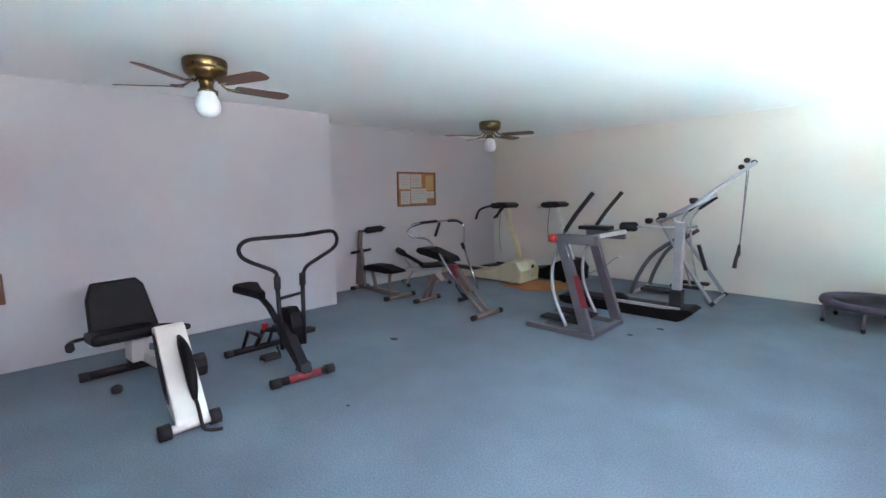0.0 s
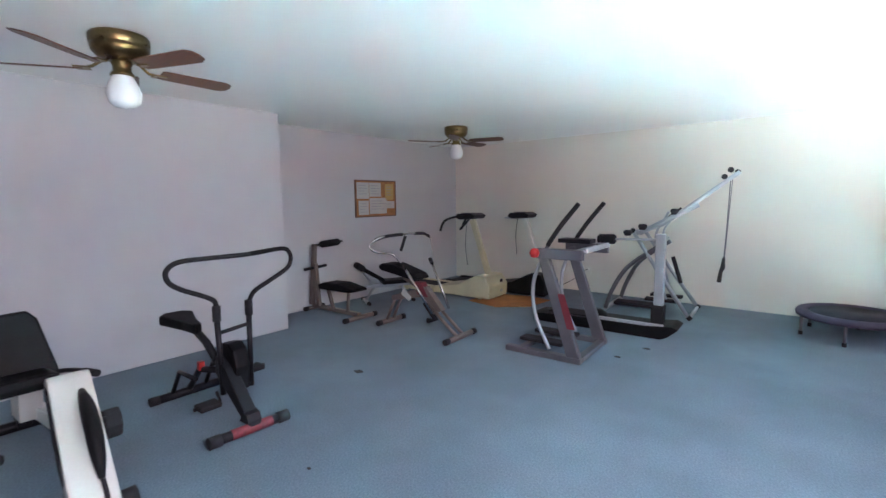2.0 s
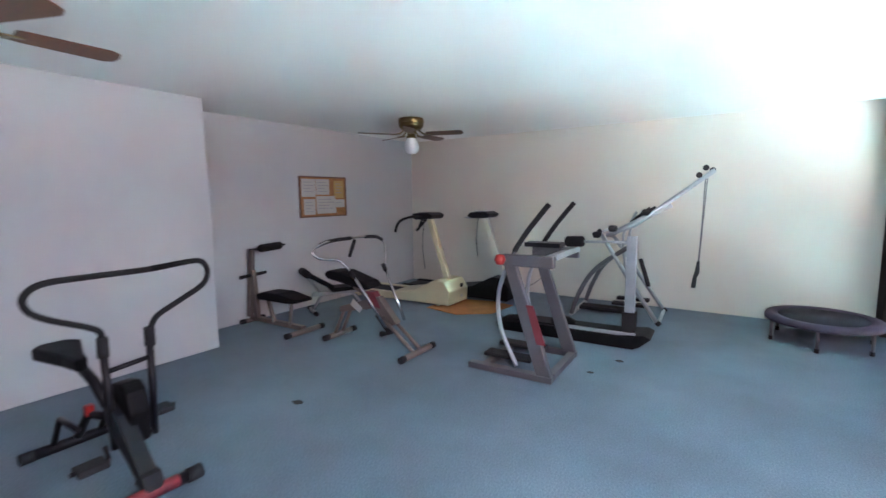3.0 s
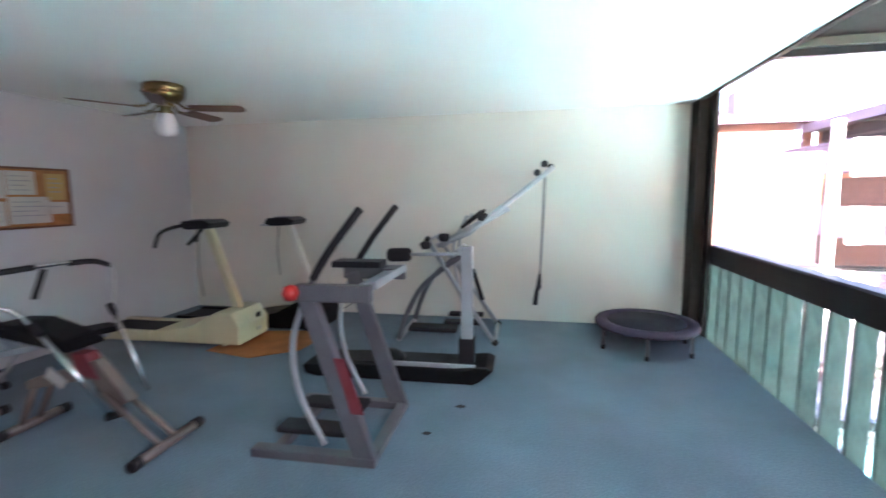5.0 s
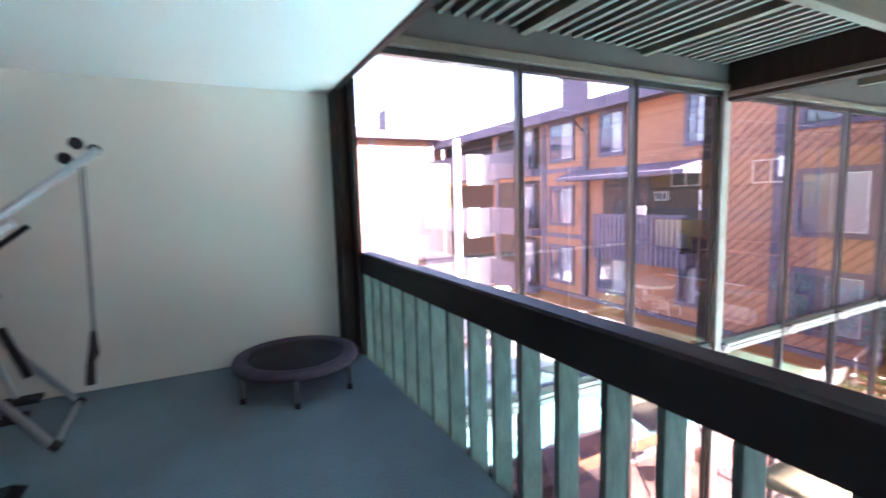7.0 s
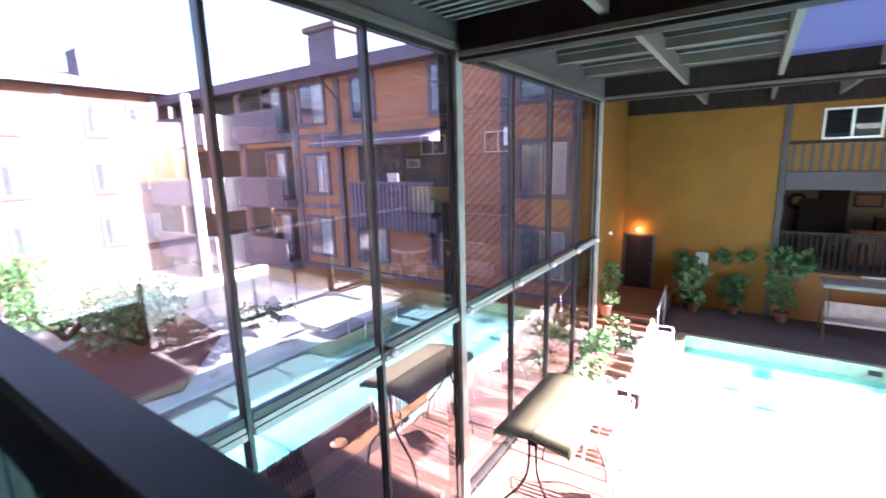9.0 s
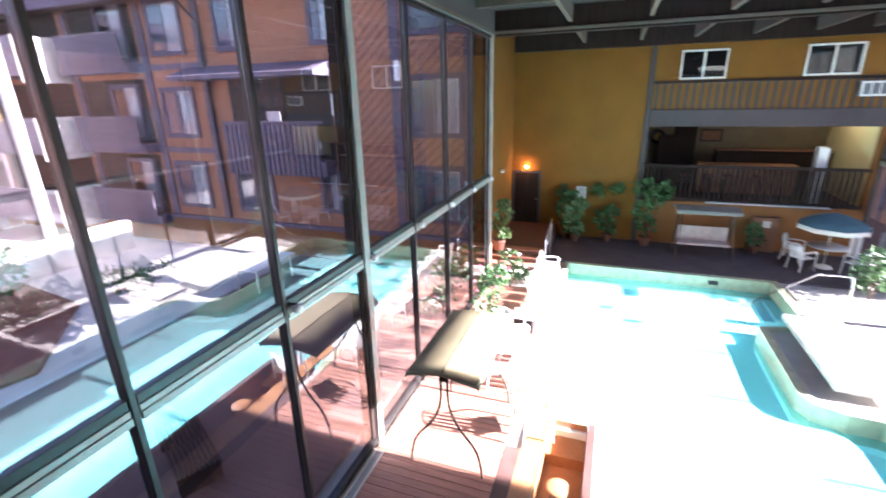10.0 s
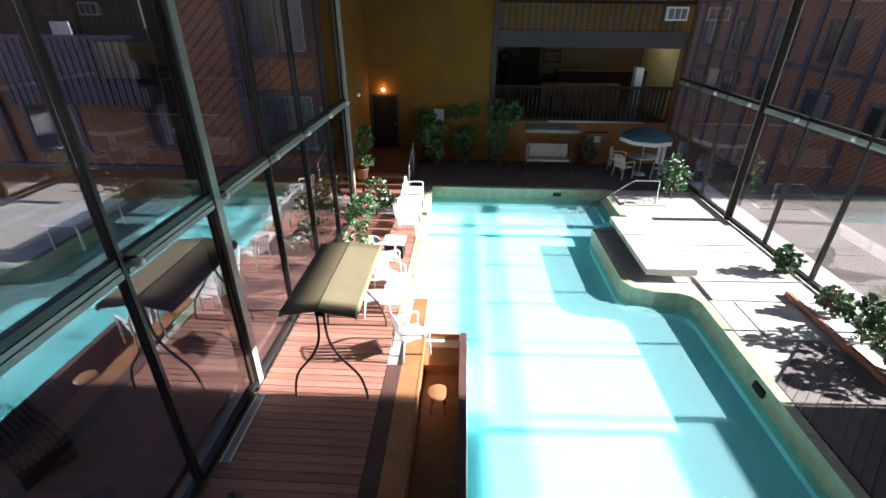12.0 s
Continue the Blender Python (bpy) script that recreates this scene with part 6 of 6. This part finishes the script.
solid("pavement_patio", box((-30, 7.2, DECK_Z - 2.0), (13.7, 13.998, DECK_Z + 0.12)), PATIO, "dark brick patio beside the glass wall")
solid("pavement_south", box((-10, -19.8, DECK_Z - 2.0), (17.3, -5.352, DECK_Z - 0.05)), PATH_STONE, "grey brown planted ground beside the path")
solid("pavement_south_strip", box((-10, -5.35, DECK_Z - 2.0), (17.3, RIGHT_Y - 0.22, DECK_Z - 0.03)), CONCRETE, "sunlit pale concrete strip outside the glass")
solid("wall_atrium_footing", box((EDGE - 0.2, 7.02, DECK_Z - 1.9), (13.75, 7.198, DECK_Z - 0.02)), CONCRETE, "concrete footing under the glass wall")


def window_unit(b, u0, u1, z0, z1, trim=TRIM_VIOLET, curtain=True):
    # flat sheet behind the pane, coloured as the shaded room inside
    w = part("window", box((u0, -0.012, z0), (u1, -0.005, z1)), ROOM_DIM if curtain else DARK, b, "half curtained window" if curtain else "dark window")
    if curtain:
        part("curtain", box((u0 + (u1 - u0) * 0.45, -0.026, z0 + 0.02), (u1, -0.014, z1 - 0.02)), WHITE, w, "white curtain")
    part("pane", box((u0 + 0.04, -0.046, z0 + 0.04), (u1 - 0.04, -0.040, z1 - 0.04)), GLASS_CLEAR, w)
    for lo, hi in (((u0 - 0.14, -0.07, z0 - 0.14), (u0, 0, z1 + 0.14)), ((u1, -0.07, z0 - 0.14), (u1 + 0.14, 0, z1 + 0.14)), ((u0, -0.07, z1), (u1, 0, z1 + 0.14)), ((u0, -0.07, z0 - 0.14), (u1, 0, z0)), (((u0 + u1) / 2 - 0.025, -0.06, z0), ((u0 + u1) / 2 + 0.025, -0.021, z1))):
        part("window_frame", box(lo, hi), trim, w)


def balcony(b, u0, u1, z, deep, rail_h=1.05, drop=0.35, pitch=0.16):
    """A balcony front of upright boards before a dark shade sheet, with its floor."""
    f = part("balcony", box((u0, -deep, z - drop), (u1, -0.002, z - 0.02)), TRIM_VIOLET, b, "dark boarded balcony")
    part("rail", box((u0, -deep - 0.06, z + rail_h - 0.08), (u1, -deep + 0.02, z + rail_h)), TRIM_VIOLET, f)
    bm = mesh_of("board", box((0, -deep - 0.045, z - drop), (pitch * 0.72, -deep - 0.002, z + rail_h - 0.082)), TRIM_VIOLET)
    n = int((u1 - u0) / pitch)
    for i in range(n):
        o = new("board", bm)
        o.parent = f
        o.location = (u0 + i * pitch, 0, 0)


# no hollow behind: a flat dark sheet paints the shade behind a balcony
def recess_shade(b, u0, u1, z0, z1):
    part("recess_shade", box((u0, -0.012, z0), (u1, -0.003, z1)), DARK, b, "flat dark sheet as the shade of a balcony recess")


# house facing the atrium's end, along the courtyard
GZ = DECK_Z + 0.12
hs = thing("apartment_house", (13.76, 30.0, GZ), "three storey apartment house with slanted board siding", "building", -90)
Z = -GZ - 0.25
part("wall", box((18.35, 0, 0), (22.4, 8.0, Z + 5.05)), SIDING, hs, "brown slanted board siding")
part("wall", box((0, 0, 0), (18.345, 8.0, Z + 5.05)), PANEL_BROWN, hs, "orange brown panelled wall")
part("base_course", box((0, -0.10, 0), (22.4, -0.002, Z - 2.75)), STUCCO_DEEP, hs)
part("base_ledge", box((0, -0.16, Z - 2.75), (22.4, -0.002, Z - 2.62)), TRIM_VIOLET, hs)
rf = part("roof", prism([(-0.7, Z + 4.95), (-0.7, Z + 5.32), (4.0, Z + 6.4), (8.5, Z + 5.3), (8.5, Z + 4.95)], 0.0, 22.4, "x"), ROOFING, hs, "dark overhanging roof")
part("fascia", box((0, -0.76, Z + 4.92), (22.4, -0.702, Z + 5.36)), TRIM_VIOLET, rf)
chm = part("chimney", box((11.0, 0.4, Z + 5.2), (12.6, 1.6, Z + 6.9)), TRIM_VIOLET, rf, "boarded roof turret")
part("chimney_cap", box((10.85, 0.25, Z + 6.9), (12.75, 1.75, Z + 7.1)), ROOFING, chm)
for u in (6.2, 10.1, 12.75, 18.1, 20.05, 22.3):
    part("pilaster", box((u, -0.06, Z - 2.6), (u + 0.30, -0.002, Z + 4.9)), TRIM_VIOLET, hs)
for z in (-0.05, 2.85):
    part("band", box((6.5, -0.05, Z + z - 0.15), (13.0, -0.002, Z + z + 0.05)), TRIM_VIOLET, hs)
for z0 in (3.30, 0.48, -2.15):
    window_unit(hs, 10.75, 12.1, Z + z0, Z + z0 + 1.5)
    window_unit(hs, 20.72, 22.15, Z + z0 + 0.08, Z + z0 + 1.6, curtain=z0 < 3)
window_unit(hs, 14.0 - 0.25, 14.75, Z + 3.3, Z + 4.8)
window_unit(hs, 17.45, 18.0, Z + 3.3, Z + 4.8)
window_unit(hs, 13.7, 15.1, Z - 2.15, Z - 0.75)
window_unit(hs, 17.3, 17.85, Z - 2.0, Z - 0.8)
recess_shade(hs, 13.85, 17.9, Z - 0.55, Z + 2.3)
balcony(hs, 13.9, 17.85, Z - 0.30, 0.55, 1.25, 0.50, 0.2)
part("canopy", prism([(-1.0, Z + 2.28), (-1.0, Z + 2.42), (0.0, Z + 2.75), (0.0, Z + 2.28)], 12.2, 18.0, "x"), TRIM_VIOLET, hs, "small pent roof over the balcony")
part("chair_back", box((15.6, -0.35, Z + 0.6), (16.1, -0.31, Z + 1.25)), SILVER, hs)
part("wall_light", box((20.2, -0.14, Z + 2.05), (20.38, -0.065, Z + 2.6), 0.01), OPAL, hs, "white wall light")
part("wall_light", box((17.95, -0.12, Z + 1.1), (18.15, -0.04, Z + 1.75), 0.01), OPAL, hs, "white wall light")
part("downpipe", bar([(12.65, -0.70, Z + 4.95), (13.05, -0.14, Z + 4.1), (13.05, -0.08, Z - 2.6)], 0.05, 8), TRIM, hs)
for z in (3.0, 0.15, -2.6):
    recess_shade(hs, 6.55, 9.9, Z + z, Z + z + 2.3)
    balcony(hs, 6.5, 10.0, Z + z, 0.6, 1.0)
    recess_shade(hs, 0.4, 5.9, Z + z, Z + z + 2.3)
    balcony(hs, 0.2, 6.0, Z + z, 1.65, 1.0)
    # trim panel in pale stone: the sun's bleaching is painted into its colour
    part("side_panel", box((6.004, -1.72, Z + z - 0.6), (6.06, -0.004, Z + z + 1.0)), STONE, hs, "balcony end with sun glare put into its pale colour")
    window_unit(hs, 8.2, 9.4, Z + z + 0.2, Z + z + 2.0)
part("column", box((5.0, -2.02, 0), (5.30, -1.73, Z + 4.9)), CHAIR_WHITE, hs, "white painted balcony column")

# sunlit wing across the courtyard
Z = -GZ
hw = thing("apartment_wing", (-14.0, 30.0, GZ), "sunlit three storey apartment wing with narrow windows", "building", 0)
part("wall", box((0, 0, 0), (27.6, 8.0, Z + 5.35)), SIDING_LIT, hw)
rf = part("roof", prism([(-0.7, Z + 5.25), (-0.7, Z + 5.6), (4.0, Z + 6.6), (8.5, Z + 5.6), (8.5, Z + 5.25)], 0.0, 27.6, "x"), ROOFING, hw, "dark overhanging roof")
part("fascia", box((0, -0.76, Z + 5.22), (27.6, -0.702, Z + 5.64)), TRIM_VIOLET, rf)
part("turret", box((24.0, 0.6, Z + 5.9), (25.4, 2.0, Z + 7.2)), TRIM_VIOLET, rf)
for u in (3.0, 6.5, 10.0, 13.5, 17.0, 20.3, 23.75, 25.6):
    for z0 in (3.1, 0.35, -2.3):
        window_unit(hw, u, u + 0.75, Z + z0, Z + z0 + 1.35, TRIM)
for u in (12.2, 18.9, 22.6, 26.7):
    part("pilaster", box((u, -0.06, 0), (u + 0.35, -0.002, Z + 5.2)), TRIM_VIOLET, hw)

# house beyond the right glass, seen from its shaded side
hr2 = thing("apartment_block", (60.0, -11.5, DECK_Z - 2.0), "shaded brown apartment block beyond the path", "building", 180)
Z2 = 6.2
part("wall", box((0, 0, 0), (44.0, 8.0, Z2 + 7.2)), SIDING, hr2)
rf = part("roof", prism([(-0.7, Z2 + 7.1), (-0.7, Z2 + 7.5), (4.0, Z2 + 8.4), (8.5, Z2 + 7.5), (8.5, Z2 + 7.1)], 0.0, 44.0, "x"), ROOFING, hr2)
for i in range(12):
    u = 1.5 + i * 3.6
    part("pilaster", box((u - 0.9, -0.06, 0), (u - 0.6, -0.002, Z2 + 7.1)), TRIM_VIOLET, hr2)
    for z0 in (5.2, 2.4, -0.4, -3.1):
        window_unit(hr2, u, u + 1.4, Z2 + z0, Z2 + z0 + 1.4, curtain=bool((i + int(z0)) % 2))
for z in (-0.9, 1.9):
    part("band", box((0, -0.05, Z2 + z), (44, -0.002, Z2 + z + 0.2)), TRIM_VIOLET, hr2)

# closing wing along the courtyard's near side
cw = thing("gym_outer_wall", (1.0, 7.25, GZ), "brown ochre outer wall of the exercise room", "building", 0)
part("wall", box((-8.0, -0.02, 0), (-0.3, 0.2, Z + 3.6)), STUCCO_DEEP, cw)
part("side_wall", box((-0.32, 0.21, 0), (-0.11, 2.2, Z + 3.6)), STUCCO_DEEP, cw)

# courtyard planting, low walls, hedges
def bush(at, seed, s, leaf, label):
    rng = random.Random(seed)
    b = thing("bush", at, label, "bush", 0, "courtyard bushes")
    cl = [((rng.uniform(-0.7, 0.7) * s, rng.uniform(-0.7, 0.7) * s, rng.uniform(0.45, 0.95) * s), rng.uniform(0.3, 0.5) * s) for i in range(9)]
    part("stems", stems((0, 0, 0), [c for c, r in cl], 0.05 * s), BARK, b)
    part("leaves", foliage(rng, cl, 110, 0.13 * s), leaf, b)
    return b


bush((6.4, 18.6, GZ + 0.08), 61, 1.7, LEAF, "round dark green bush in a bark bed")
bush((5.3, 21.5, GZ), 62, 1.4, LEAF, "green bush in the courtyard")
bush((4.0, 26.5, GZ), 63, 2.2, LEAF, "tall dark green bush by the wing")
bush((9.4, 16.3, GZ), 64, 0.8, LEAF, "small green bush beside a low wall")
bush((2.0, 27.0, GZ), 65, 2.4, LEAF, "tall dark green bush by the wing")
solid("ground_bark_bed", prism([(3.2, 15.2), (5.6, 14.6), (8.2, 17.4), (8.6, 20.4), (6.0, 21.4), (3.2, 19.0)], GZ - 0.01, GZ + 0.08, "z"), BARK_BED, "red bark chip bed")
for n, (x0, y0, x1, y1, hgt) in enumerate(((8.6, 15.0, 12.0, 15.3, 0.5), (8.2, 21.0, 12.6, 21.4, 1.1), (5.0, 23.5, 9.0, 23.9, 0.9))):
    single("low_wall", box((x0, y0, GZ), (x1, y1, GZ + hgt), 0.02), STONE, "low whitewashed courtyard wall", "wall", "courtyard walls")
tbl = thing("courtyard_table", (11.2, 13.4, GZ), "white courtyard table with rounded top", "table")
part("tabletop", box((-0.9, -0.5, 0.70), (0.9, 0.5, 0.75), 0.015), CHAIR_WHITE, tbl)
for x in (-0.75, 0.75):
    for y in (-0.38, 0.38):
        part("leg", bar([(x, y, 0), (x, y, 0.70)], 0.03, 8), CHAIR_WHITE, tbl)
